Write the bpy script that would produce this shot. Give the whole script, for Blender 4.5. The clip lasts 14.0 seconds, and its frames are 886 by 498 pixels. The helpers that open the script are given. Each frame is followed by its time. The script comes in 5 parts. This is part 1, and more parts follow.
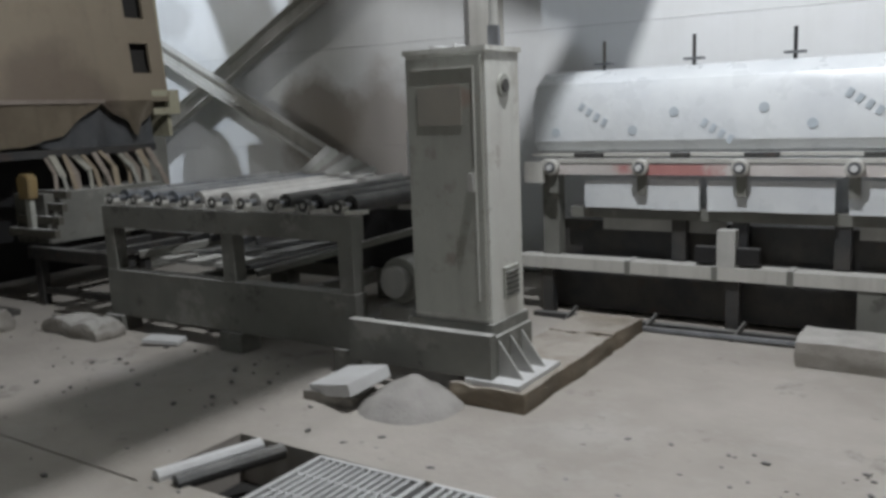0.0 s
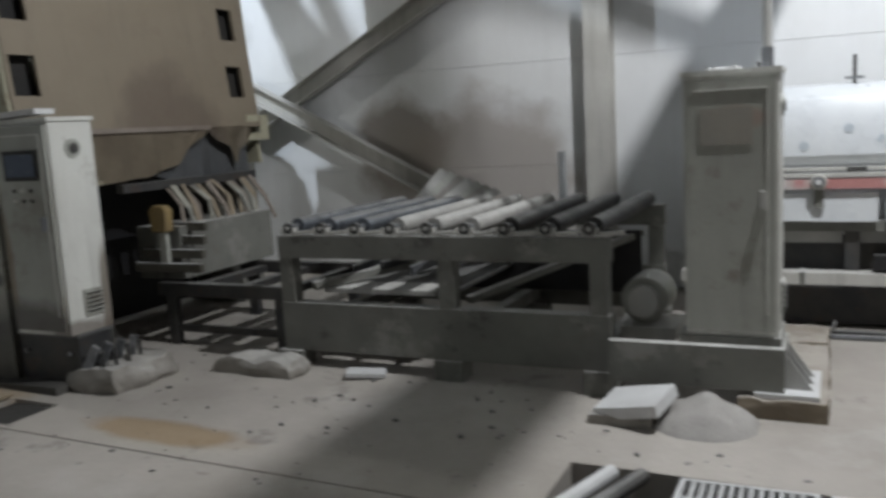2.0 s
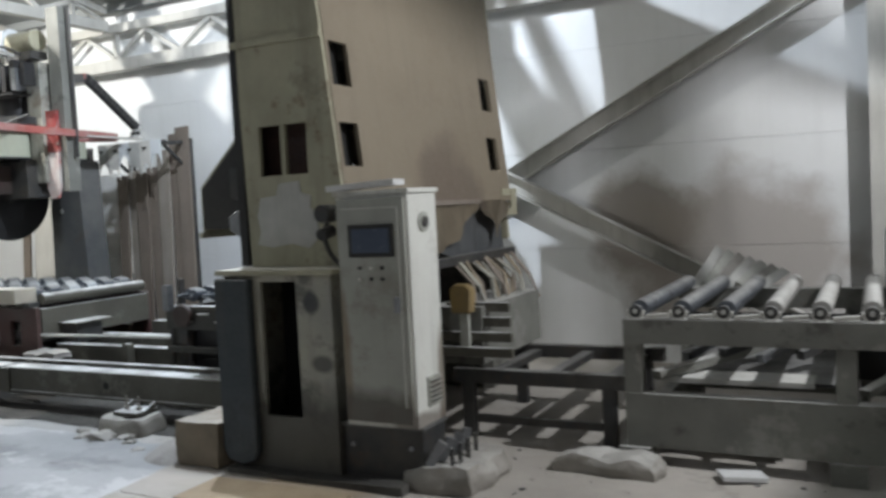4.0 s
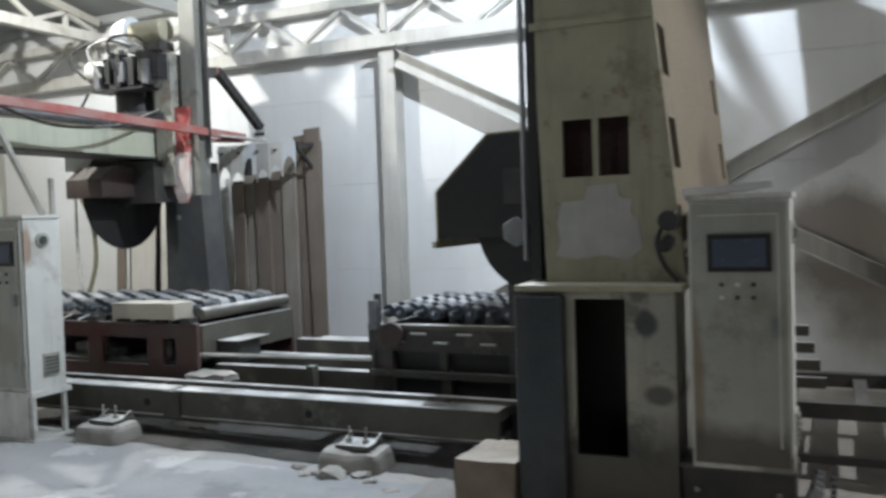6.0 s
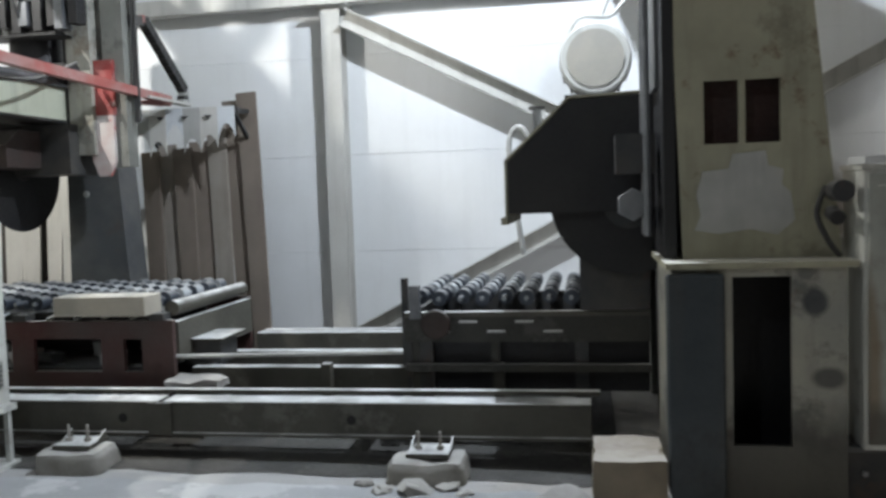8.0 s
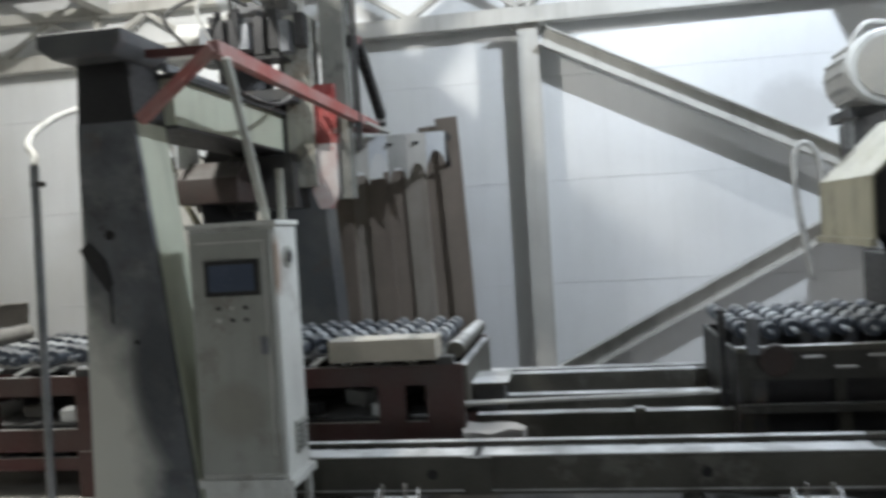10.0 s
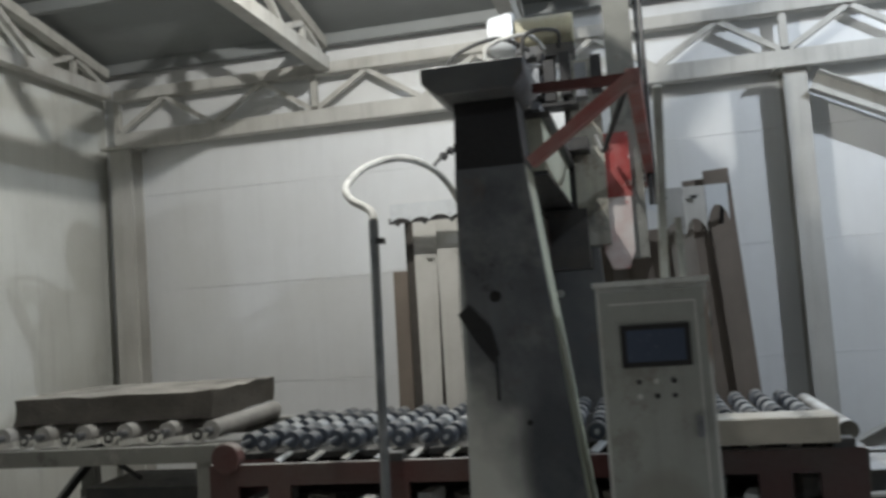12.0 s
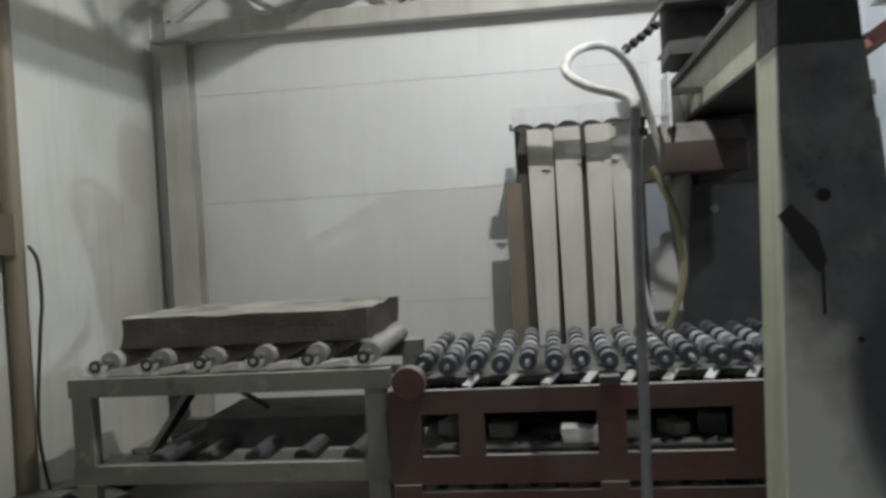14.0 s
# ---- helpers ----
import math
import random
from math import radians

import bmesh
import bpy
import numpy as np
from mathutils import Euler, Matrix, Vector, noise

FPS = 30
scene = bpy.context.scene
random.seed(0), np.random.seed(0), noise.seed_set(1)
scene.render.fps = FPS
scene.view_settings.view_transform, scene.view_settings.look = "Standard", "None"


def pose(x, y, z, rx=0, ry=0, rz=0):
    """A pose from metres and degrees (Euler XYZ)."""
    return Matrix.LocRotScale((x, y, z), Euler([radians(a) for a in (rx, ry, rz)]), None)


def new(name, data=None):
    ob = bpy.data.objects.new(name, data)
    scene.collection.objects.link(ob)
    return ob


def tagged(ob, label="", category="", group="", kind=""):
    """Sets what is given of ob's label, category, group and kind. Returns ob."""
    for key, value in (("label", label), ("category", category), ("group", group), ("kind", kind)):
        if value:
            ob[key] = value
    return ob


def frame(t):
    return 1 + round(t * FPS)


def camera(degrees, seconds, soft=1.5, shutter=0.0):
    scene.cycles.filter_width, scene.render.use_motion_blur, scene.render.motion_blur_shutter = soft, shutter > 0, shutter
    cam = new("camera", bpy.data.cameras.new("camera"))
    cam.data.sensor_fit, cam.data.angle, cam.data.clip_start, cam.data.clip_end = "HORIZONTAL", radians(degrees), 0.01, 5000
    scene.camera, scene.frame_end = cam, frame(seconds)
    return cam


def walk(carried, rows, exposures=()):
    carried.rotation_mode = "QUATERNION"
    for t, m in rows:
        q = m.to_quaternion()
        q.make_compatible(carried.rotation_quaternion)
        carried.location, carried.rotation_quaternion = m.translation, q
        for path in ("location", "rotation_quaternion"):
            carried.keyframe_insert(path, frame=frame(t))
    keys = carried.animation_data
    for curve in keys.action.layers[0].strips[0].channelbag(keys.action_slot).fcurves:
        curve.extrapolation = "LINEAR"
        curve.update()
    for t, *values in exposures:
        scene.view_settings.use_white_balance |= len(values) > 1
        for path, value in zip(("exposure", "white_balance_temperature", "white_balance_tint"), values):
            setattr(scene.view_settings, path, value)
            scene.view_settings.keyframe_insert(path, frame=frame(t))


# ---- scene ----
cam = camera(55.2, 14.0, soft=3.0, shutter=0.5)
METRES, EYE, TILT, LEAN, TURN = 13.3, 1.45, 0.0, 0.0, 33.1
ROWS = [
    (0.0, 0.0, 0.0, 0.0, -0.37, -9.4, 2.25),
    (0.5, -0.0418, 0.0026, 0.0019, -4.09, -7.8, 3.51),
    (1.0, -0.0783, -0.0026, 0.0037, -4.54, -7.33, 2.93),
    (1.5, -0.1097, 0.0051, 0.0038, -10.0, -9.11, 4.74),
    (2.0, -0.1483, 0.0143, 0.0076, -8.39, -8.42, 3.18),
    (2.5, -0.1827, 0.0241, 0.0104, -5.33, -7.12, 2.98),
    (3.0, -0.2139, 0.0382, 0.0089, -5.71, -6.35, 3.38),
    (3.5, -0.2494, 0.0531, 0.0115, -5.87, -4.17, 3.16),
    (6.0, -0.4232, 0.137, 0.0148, -8.51, -2.05, 1.97),
    (6.5, -0.4563, 0.1546, 0.0149, -10.37, -1.91, 1.71),
    (7.0, -0.4816, 0.1774, 0.0143, -15.58, -3.5, 1.65),
    (9.5, -0.6206, 0.2826, 0.0154, -27.02, -2.79, 2.87),
    (10.0, -0.647, 0.3097, 0.0172, -23.67, -1.33, 3.44),
    (10.5, -0.6742, 0.3344, 0.018, -20.96, -0.03, 3.14),
    (11.0, -0.6955, 0.3565, 0.0198, -20.6, 0.96, 4.11),
    (11.5, -0.7167, 0.3825, 0.0206, -20.48, 2.22, 4.08),
    (12.0, -0.746, 0.4019, 0.0209, -20.24, 3.79, 4.04),
    (12.5, -0.7695, 0.4212, 0.0191, -20.82, 4.01, 4.05),
    (13.0, -0.7921, 0.4467, 0.0191, -21.53, 3.18, 3.94),
    (13.5, -0.8183, 0.4678, 0.0179, -24.15, 1.1, 3.05),
    (14.0, -0.8355, 0.4892, 0.0175, -26.03, -1.02, 3.2),
]
walk(cam, [(t, pose(0, 0, EYE, TILT, LEAN, TURN) @ pose(METRES * x, METRES * y, METRES * z, 90 + pitch, roll, yaw)) for t, x, y, z, yaw, pitch, roll in ROWS],
     exposures=[(0.0, -0.3), (1.0, -0.3), (2.0, -0.1), (3.0, 0.3), (3.5, 0.35), (6.0, 0.25), (7.0, 0.25), (9.5, 0.05), (10.5, -0.25), (12.5, -0.6), (14.0, -0.45)])

# ---- light ----
world = bpy.data.worlds.new("world")
scene.world = world
world.use_nodes = True
wn = world.node_tree.nodes
wn["Background"].inputs[0].default_value = (0.75, 0.85, 1.0, 1)
wn["Background"].inputs[1].default_value = 0.25


def unseen_lamp(x, y, z, power, colour):
    """An unseen bare lamp under the roof, above the picture."""
    lamp = bpy.data.lights.new("unseen_lamp", "POINT")
    lamp.energy, lamp.color, lamp.shadow_soft_size = power, colour, 0.03
    new("unseen_lamp", lamp).location = (x, y, z)


# a row of high-bay lamps close under the roof, beside the trusses, and a dimmer added pair over the aisle behind as
# fill
COOL = (0.89, 0.97, 1.07)
unseen_lamp(-12.45, 3.2, 4.45, 370, (1.0, 0.985, 0.94))
unseen_lamp(-7.84, 3.7, 4.68, 480, (0.88, 0.97, 1.09))
unseen_lamp(-1.18, 3.2, 4.8, 720, (0.965, 0.98, 1.01))
# added fill lamps, to brighten the machine fronts facing the aisle
unseen_lamp(-10.0, -4.5, 5.2, 100, COOL)
unseen_lamp(-3.5, -4.5, 5.2, 40, (0.96, 0.98, 1.0))
scene.view_settings.exposure = 0.0

# ---- materials ----


def mat(name, a, b=None, rough=0.6, metal=0.0, blotch=2.0, grain=40.0, bump=0.15, dust=0.0, dust_colour=(0.62, 0.62, 0.6), streak=0.0, rust=0.0, spots=(), speck=0.25, island=None, patch=()):
    """A worn surface: two colours in blotches, fine grain, runs down the face, rust spots and stone dust on what faces up."""
    m = bpy.data.materials.new(name)
    m.use_nodes = True
    n, l = m.node_tree.nodes, m.node_tree.links
    bsdf = n["Principled BSDF"]
    bsdf.inputs["Metallic"].default_value = metal
    tc = n.new("ShaderNodeTexCoord")

    def noise_node(scale, detail=5, vec=None, rough_=0.6):
        t = n.new("ShaderNodeTexNoise")
        t.inputs["Scale"].default_value, t.inputs["Detail"].default_value, t.inputs["Roughness"].default_value = scale, detail, rough_
        l.new(vec or tc.outputs["Object"], t.inputs["Vector"])
        return t.outputs["Fac"]

    def span(value, lo, hi, to0=0.0, to1=1.0):
        r = n.new("ShaderNodeMapRange")
        for i, v in enumerate((lo, hi, to0, to1)):
            r.inputs[i + 1].default_value = v
        l.new(value, r.inputs[0])
        return r.outputs[0]

    def mix(fac, c0, c1, mode="MIX"):
        x = n.new("ShaderNodeMix")
        x.data_type, x.blend_type = "RGBA", mode
        for sock, v in ((x.inputs[0], fac), (x.inputs[6], c0), (x.inputs[7], c1)):
            if isinstance(v, (int, float)):
                sock.default_value = v
            elif isinstance(v, tuple):
                sock.default_value = (*v, 1)
            else:
                l.new(v, sock)
        return x.outputs[2]

    def times(u, v):
        k = n.new("ShaderNodeMath")
        k.operation = "MULTIPLY"
        l.new(u, k.inputs[0])
        if isinstance(v, (int, float)):
            k.inputs[1].default_value = v
        else:
            l.new(v, k.inputs[1])
        return k.outputs[0]

    b = b or tuple(v * 0.72 for v in a)
    col = mix(span(noise_node(blotch), 0.38, 0.66), a, b)
    fine = noise_node(grain, 4)
    col = mix(speck, col, mix(fine, (0.45, 0.45, 0.45), (1.0, 1.0, 1.0)), "MULTIPLY")
    if island:
        each = n.new("ShaderNodeNewGeometry")
        col = mix(span(each.outputs["Random Per Island"], 0.35, 0.75), col, island)
    for hue, size, lo, hi, strength in patch:
        col = mix(times(span(noise_node(size, 9, None, 0.68), lo, hi), strength), col, hue)
    if streak:
        mp = n.new("ShaderNodeMapping")
        mp.inputs["Scale"].default_value = (9, 9, 0.7)
        l.new(tc.outputs["Object"], mp.inputs[0])
        col = mix(times(span(noise_node(1.0, 4, mp.outputs[0]), 0.5, 0.72), streak), col, (0.09, 0.08, 0.065))
    if rust:
        col = mix(times(span(noise_node(4.5, 8, None, 0.75), 0.57, 0.64), rust), col, (0.13, 0.075, 0.045))
    for (sx, sy, sz), (rx, ry, rz), hue, strength in spots:
        mp = n.new("ShaderNodeMapping")
        mp.inputs["Location"].default_value = (-sx / rx, -sy / ry, -sz / rz)
        mp.inputs["Scale"].default_value = (1 / rx, 1 / ry, 1 / rz)
        l.new(tc.outputs["Object"], mp.inputs[0])
        far = n.new("ShaderNodeVectorMath")
        far.operation = "LENGTH"
        l.new(mp.outputs[0], far.inputs[0])
        wob = n.new("ShaderNodeMath")
        wob.operation = "ADD"
        l.new(far.outputs["Value"], wob.inputs[0])
        l.new(span(noise_node(2.2, 4), 0.3, 0.7, -0.18, 0.18), wob.inputs[1])
        col = mix(times(span(wob.outputs[0], 1.0, 0.62), strength), col, hue)
    if dust:
        geo = n.new("ShaderNodeNewGeometry")
        sep = n.new("ShaderNodeSeparateXYZ")
        l.new(geo.outputs["Normal"], sep.inputs[0])
        up = span(sep.outputs[2], 0.35, 0.9)
        amount = times(up, span(noise_node(3.1, 6), 0.32, 0.6, 0.25, 1.0))
        col = mix(times(amount, dust), col, dust_colour)
    l.new(col, bsdf.inputs["Base Color"])
    l.new(span(fine, 0.3, 0.7, max(rough - 0.12, 0.05), min(rough + 0.15, 1.0)), bsdf.inputs["Roughness"])
    bp = n.new("ShaderNodeBump")
    bp.inputs["Strength"].default_value, bp.inputs["Distance"].default_value = bump, 0.01
    l.new(fine, bp.inputs["Height"])
    l.new(bp.outputs[0], bsdf.inputs["Normal"])
    return m


# the last spot is the saw motor's cast shadow, painted grey on the wall
WALL = mat("wall_panel_paint", (0.80, 0.815, 0.825), (0.74, 0.75, 0.745), 0.55, blotch=0.7, grain=18, bump=0.05, streak=0.04, speck=0.08,
           spots=(((-5.55, 6.42, 1.3), (0.62, 9, 0.62), (0.21, 0.172, 0.14), 0.8), ((-4.75, 6.42, 0.95), (1.15, 9, 0.95), (0.34, 0.30, 0.262), 0.75), ((-7.6, 6.42, 2.55), (0.4, 9, 0.3), (0.45, 0.45, 0.44), 0.5)))
WALL_OLD = mat("old_end_wall_paint", (0.70, 0.71, 0.67), (0.60, 0.605, 0.56), 0.6, blotch=0.9, grain=18, bump=0.05, streak=0.12, speck=0.1, patch=(((0.36, 0.36, 0.33), 0.7, 0.55, 0.68, 0.4),))
DUST_WHITE = mat("white_stone_dust", (0.46, 0.47, 0.48), (0.35, 0.36, 0.37), 0.95, blotch=1.3, grain=25, bump=0.35, patch=(((0.25, 0.255, 0.26), 1.0, 0.53, 0.60, 0.7), ((0.60, 0.61, 0.61), 1.7, 0.55, 0.6, 0.7), ((0.17, 0.17, 0.17), 4.0, 0.64, 0.69, 0.6)))
FLOOR = mat("dusty_concrete", (0.47, 0.44, 0.40), (0.35, 0.325, 0.29), 0.85, blotch=0.8, grain=22, bump=0.35, patch=(((0.52, 0.51, 0.49), 1.1, 0.53, 0.64, 0.35), ((0.13, 0.12, 0.105), 1.9, 0.60, 0.66, 0.45), ((0.17, 0.155, 0.135), 6.0, 0.64, 0.70, 0.5)),
            spots=(((-10.2, 2.6, 0.1), (2.7, 1.3, 9), (0.43, 0.445, 0.455), 0.6), ((-4.9, 2.25, 0.05), (0.6, 0.16, 9), (0.30, 0.20, 0.09), 0.7), ((-6.5, 2.45, 0.1), (0.5, 0.2, 9), (0.34, 0.25, 0.15), 0.6)))
CONCRETE = mat("rough_concrete", (0.36, 0.34, 0.31), (0.25, 0.235, 0.21), 0.9, blotch=5, grain=30, bump=0.6, dust=0.5)
ROOF = mat("roof_sheet", (0.30, 0.32, 0.32), (0.24, 0.25, 0.25), 0.6, blotch=0.8)
STEEL_WHITE = mat("white_structural_paint", (0.58, 0.573, 0.535), (0.48, 0.472, 0.44), 0.55, blotch=1.5, streak=0.25, dust=0.4)
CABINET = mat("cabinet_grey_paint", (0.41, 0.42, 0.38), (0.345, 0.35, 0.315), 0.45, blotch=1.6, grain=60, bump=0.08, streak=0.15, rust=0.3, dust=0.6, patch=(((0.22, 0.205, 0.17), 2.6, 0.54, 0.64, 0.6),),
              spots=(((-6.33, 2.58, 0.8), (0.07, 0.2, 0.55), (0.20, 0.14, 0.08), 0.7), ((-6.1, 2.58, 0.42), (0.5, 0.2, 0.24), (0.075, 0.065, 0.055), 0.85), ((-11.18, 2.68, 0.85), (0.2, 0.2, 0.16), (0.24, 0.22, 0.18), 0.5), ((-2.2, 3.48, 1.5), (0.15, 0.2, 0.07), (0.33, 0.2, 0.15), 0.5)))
# lit copy of CABINET: lamplight on the side faces put into its colour
CABINET_LIT = mat("cabinet_lit_side_paint", (0.72, 0.73, 0.69), (0.64, 0.64, 0.6), 0.45, blotch=1.6, grain=60, bump=0.08, streak=0.25, rust=0.3, dust=0.6, patch=(((0.30, 0.28, 0.24), 2.3, 0.58, 0.66, 0.5),),
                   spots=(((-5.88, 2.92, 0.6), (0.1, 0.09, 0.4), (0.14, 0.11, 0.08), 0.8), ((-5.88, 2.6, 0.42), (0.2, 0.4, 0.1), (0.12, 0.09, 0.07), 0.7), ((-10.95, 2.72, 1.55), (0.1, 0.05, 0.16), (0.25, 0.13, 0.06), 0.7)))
SCREEN = mat("screen_glass", (0.10, 0.125, 0.18), (0.075, 0.095, 0.14), 0.15, blotch=1)
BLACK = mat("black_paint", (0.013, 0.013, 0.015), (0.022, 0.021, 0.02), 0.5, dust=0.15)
DARK = mat("dark_greasy_steel", (0.05, 0.052, 0.055), (0.085, 0.08, 0.073), 0.5, 0.3, blotch=4, dust=0.35, rust=0.3)
STEEL = mat("worn_steel", (0.30, 0.31, 0.33), (0.20, 0.21, 0.225), 0.38, 0.75, blotch=6, dust=0.45)
ROLLER = mat("roller_steel", (0.20, 0.22, 0.25), (0.10, 0.11, 0.125), 0.35, 0.6, blotch=7, dust=0.7)
ROLLER_PALE = mat("dust_caked_roller", (0.42, 0.41, 0.385), (0.30, 0.295, 0.28), 0.6, 0.1, blotch=9, dust=0.6)
RED_FLAT = mat("chipped_red_paint", (0.33, 0.05, 0.046), (0.33, 0.12, 0.11), 0.55, blotch=6, patch=(((0.62, 0.56, 0.54), 5.0, 0.56, 0.6, 0.85),))
BEAM = mat("dusty_beam_paint", (0.105, 0.099, 0.08), (0.07, 0.066, 0.054), 0.7, patch=(((0.20, 0.19, 0.165), 2.4, 0.57, 0.63, 0.5),), blotch=1.8, dust=1.0, dust_colour=(0.72, 0.73, 0.73), streak=0.3)
FRAME_GREY = mat("grey_green_frame_paint", (0.215, 0.217, 0.195), (0.15, 0.15, 0.135), 0.65, patch=(((0.30, 0.295, 0.27), 2.2, 0.57, 0.64, 0.65), ((0.05, 0.046, 0.04), 3.0, 0.6, 0.66, 0.6)), blotch=2, dust=0.75, rust=0.2)
OLIVE = mat("dark_olive_paint", (0.055, 0.052, 0.042), (0.035, 0.034, 0.029), 0.6, blotch=3, dust=0.5, patch=(((0.11, 0.105, 0.09), 3.0, 0.58, 0.64, 0.5),))
PALE = mat("pale_yellow_machine_paint", (0.43, 0.41, 0.30), (0.33, 0.315, 0.23), 0.6, patch=(((0.16, 0.145, 0.105), 2.4, 0.58, 0.66, 0.6),), blotch=2.2, streak=0.35, rust=0.6, dust=0.6)
BEIGE = mat("beige_plate_paint", (0.275, 0.232, 0.172), (0.235, 0.196, 0.143), 0.6, patch=(((0.20, 0.16, 0.12), 1.6, 0.56, 0.68, 0.5),), blotch=0.9, streak=0.15, rust=0.1,
            spots=(((-6.5, 4.2, 1.6), (9, 0.62, 0.56), (0.12, 0.09, 0.07), 0.6),))
GREENISH = mat("pale_green_beam_paint", (0.52, 0.55, 0.44), (0.45, 0.47, 0.37), 0.5, blotch=2, streak=0.25, dust=0.4)
COLUMN = mat("scuffed_column_paint", (0.15, 0.158, 0.168), (0.075, 0.081, 0.09), 0.6, blotch=3.2, streak=0.3, rust=0.25, patch=(((0.27, 0.275, 0.268), 2.2, 0.52, 0.66, 0.6), ((0.03, 0.033, 0.037), 5.0, 0.6, 0.66, 0.7)),
             spots=(((-12.08, 2.72, 0.5), (0.47, 9, 1.05), (0.62, 0.62, 0.56), 0.92), ((-12.03, 2.72, 1.6), (0.07, 9, 1.1), (0.55, 0.56, 0.52), 0.7), ((-11.62, 2.72, 1.0), (0.16, 9, 0.4), (0.055, 0.06, 0.068), 0.8)))
WHEEL = mat("wheel_steel_and_dust", (0.075, 0.09, 0.115), (0.05, 0.06, 0.08), 0.4, 0.3, blotch=8, dust=0.5, island=(0.50, 0.53, 0.56))
COLUMN_DARK = mat("dark_column_paint", (0.085, 0.09, 0.095), (0.14, 0.14, 0.135), 0.6, blotch=2.4, streak=0.2, rust=0.2)
RED = mat("faded_red_paint", (0.36, 0.095, 0.08), (0.38, 0.23, 0.21), 0.55, blotch=4, dust=0.6, rust=0.2)
RED_DUST = mat("dusty_red_oxide_frame", (0.092, 0.028, 0.026), (0.088, 0.074, 0.066), 0.7, blotch=0.8, dust=0.8, rust=0.2)
RED_WHITE = mat("red_and_white_plate", (0.62, 0.58, 0.56), (0.50, 0.34, 0.32), 0.55, blotch=5, bump=0.05, patch=(((0.42, 0.07, 0.065), 5.0, 0.55, 0.6, 0.8),))
RAIL_PINK = mat("red_streaked_white_rail", (0.66, 0.63, 0.61), (0.56, 0.52, 0.50), 0.5, blotch=3, patch=(((0.42, 0.11, 0.10), 1.1, 0.52, 0.6, 0.75),))
# oil-dark concrete for the plinth; under the rail bed it also carries shade
OILY_SHADED = mat("oily_shaded_concrete", (0.06, 0.058, 0.054), (0.10, 0.096, 0.088), 0.7, blotch=3, grain=30, bump=0.5, patch=(((0.20, 0.19, 0.17), 4.0, 0.6, 0.66, 0.5),))
STONE = mat("pale_stone", (0.50, 0.46, 0.38), (0.42, 0.385, 0.32), 0.8, blotch=4, grain=90, bump=0.3, dust=0.6)
BASALT = mat("dark_rough_stone", (0.105, 0.095, 0.082), (0.075, 0.068, 0.06), 0.9, blotch=5, grain=45, bump=0.9, dust=0.95, dust_colour=(0.55, 0.53, 0.49))
SLAB = mat("sawn_brown_slab", (0.23, 0.19, 0.155), (0.17, 0.14, 0.115), 0.75, blotch=1.5, grain=70, bump=0.2, streak=0.3)
SLAB_MID = mat("dust_streaked_slab", (0.36, 0.325, 0.285), (0.27, 0.235, 0.20), 0.75, blotch=1.5, grain=70, bump=0.2, streak=0.4)
SLAB_LIGHT = mat("dusty_light_slab", (0.66, 0.65, 0.61), (0.56, 0.55, 0.51), 0.7, blotch=1.5, grain=70, bump=0.1, streak=0.15)
FILM = mat("white_protective_film", (0.72, 0.75, 0.77), (0.64, 0.67, 0.70), 0.3, blotch=3, grain=5, bump=0.1, speck=0.1)
PRINT = mat("blue_grey_print", (0.50, 0.57, 0.63), (0.56, 0.61, 0.65), 0.4)
MOTOR = mat("white_motor_paint", (0.50, 0.50, 0.475), (0.40, 0.40, 0.38), 0.5, blotch=5, dust=0.7, streak=0.2)
HOSE = mat("dusty_grey_hose", (0.56, 0.56, 0.53), (0.27, 0.27, 0.26), 0.7, blotch=9, dust=0.5)
RUBBER = mat("black_rubber", (0.03, 0.03, 0.03), (0.06, 0.058, 0.055), 0.75, dust=0.4)
DUST_PILE = mat("grey_stone_dust", (0.42, 0.405, 0.385), (0.36, 0.345, 0.325), 0.95, blotch=7, grain=70, bump=0.6)
DULL_YELLOW = mat("dull_yellow_hose", (0.30, 0.27, 0.16), (0.2, 0.19, 0.13), 0.6, blotch=6)
YELLOW = mat("dirty_yellow_plastic", (0.30, 0.21, 0.075), (0.22, 0.16, 0.075), 0.6, blotch=6, streak=0.4)
PAPER = mat("white_tile_slab", (0.70, 0.71, 0.71), (0.6, 0.6, 0.6), 0.55, blotch=4, bump=0.1)
EARTHY = mat("brown_stained_concrete", (0.23, 0.19, 0.14), (0.16, 0.135, 0.10), 0.9, blotch=4, grain=30, bump=0.5, dust=0.9, dust_colour=(0.42, 0.39, 0.35))
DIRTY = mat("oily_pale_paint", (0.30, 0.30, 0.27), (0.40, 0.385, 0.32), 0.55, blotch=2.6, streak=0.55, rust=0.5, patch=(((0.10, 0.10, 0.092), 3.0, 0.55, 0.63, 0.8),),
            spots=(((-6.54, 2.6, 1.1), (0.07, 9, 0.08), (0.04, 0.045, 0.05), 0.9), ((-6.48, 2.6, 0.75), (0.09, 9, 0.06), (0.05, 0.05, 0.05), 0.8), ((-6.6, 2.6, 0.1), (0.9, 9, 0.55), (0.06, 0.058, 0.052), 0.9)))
FLAP = mat("blue_black_rubber_sheet", (0.026, 0.036, 0.043), (0.04, 0.05, 0.057), 0.6, blotch=3, streak=0.2, patch=(((0.02, 0.024, 0.028), 3.0, 0.55, 0.65, 0.7),))
RUST_DARK = mat("rusty_inside_plate", (0.07, 0.036, 0.03), (0.045, 0.028, 0.025), 0.8, blotch=5)
BROWN = mat("brown_guard_paint", (0.05, 0.031, 0.026), (0.038, 0.03, 0.026), 0.6, blotch=4, dust=0.4)
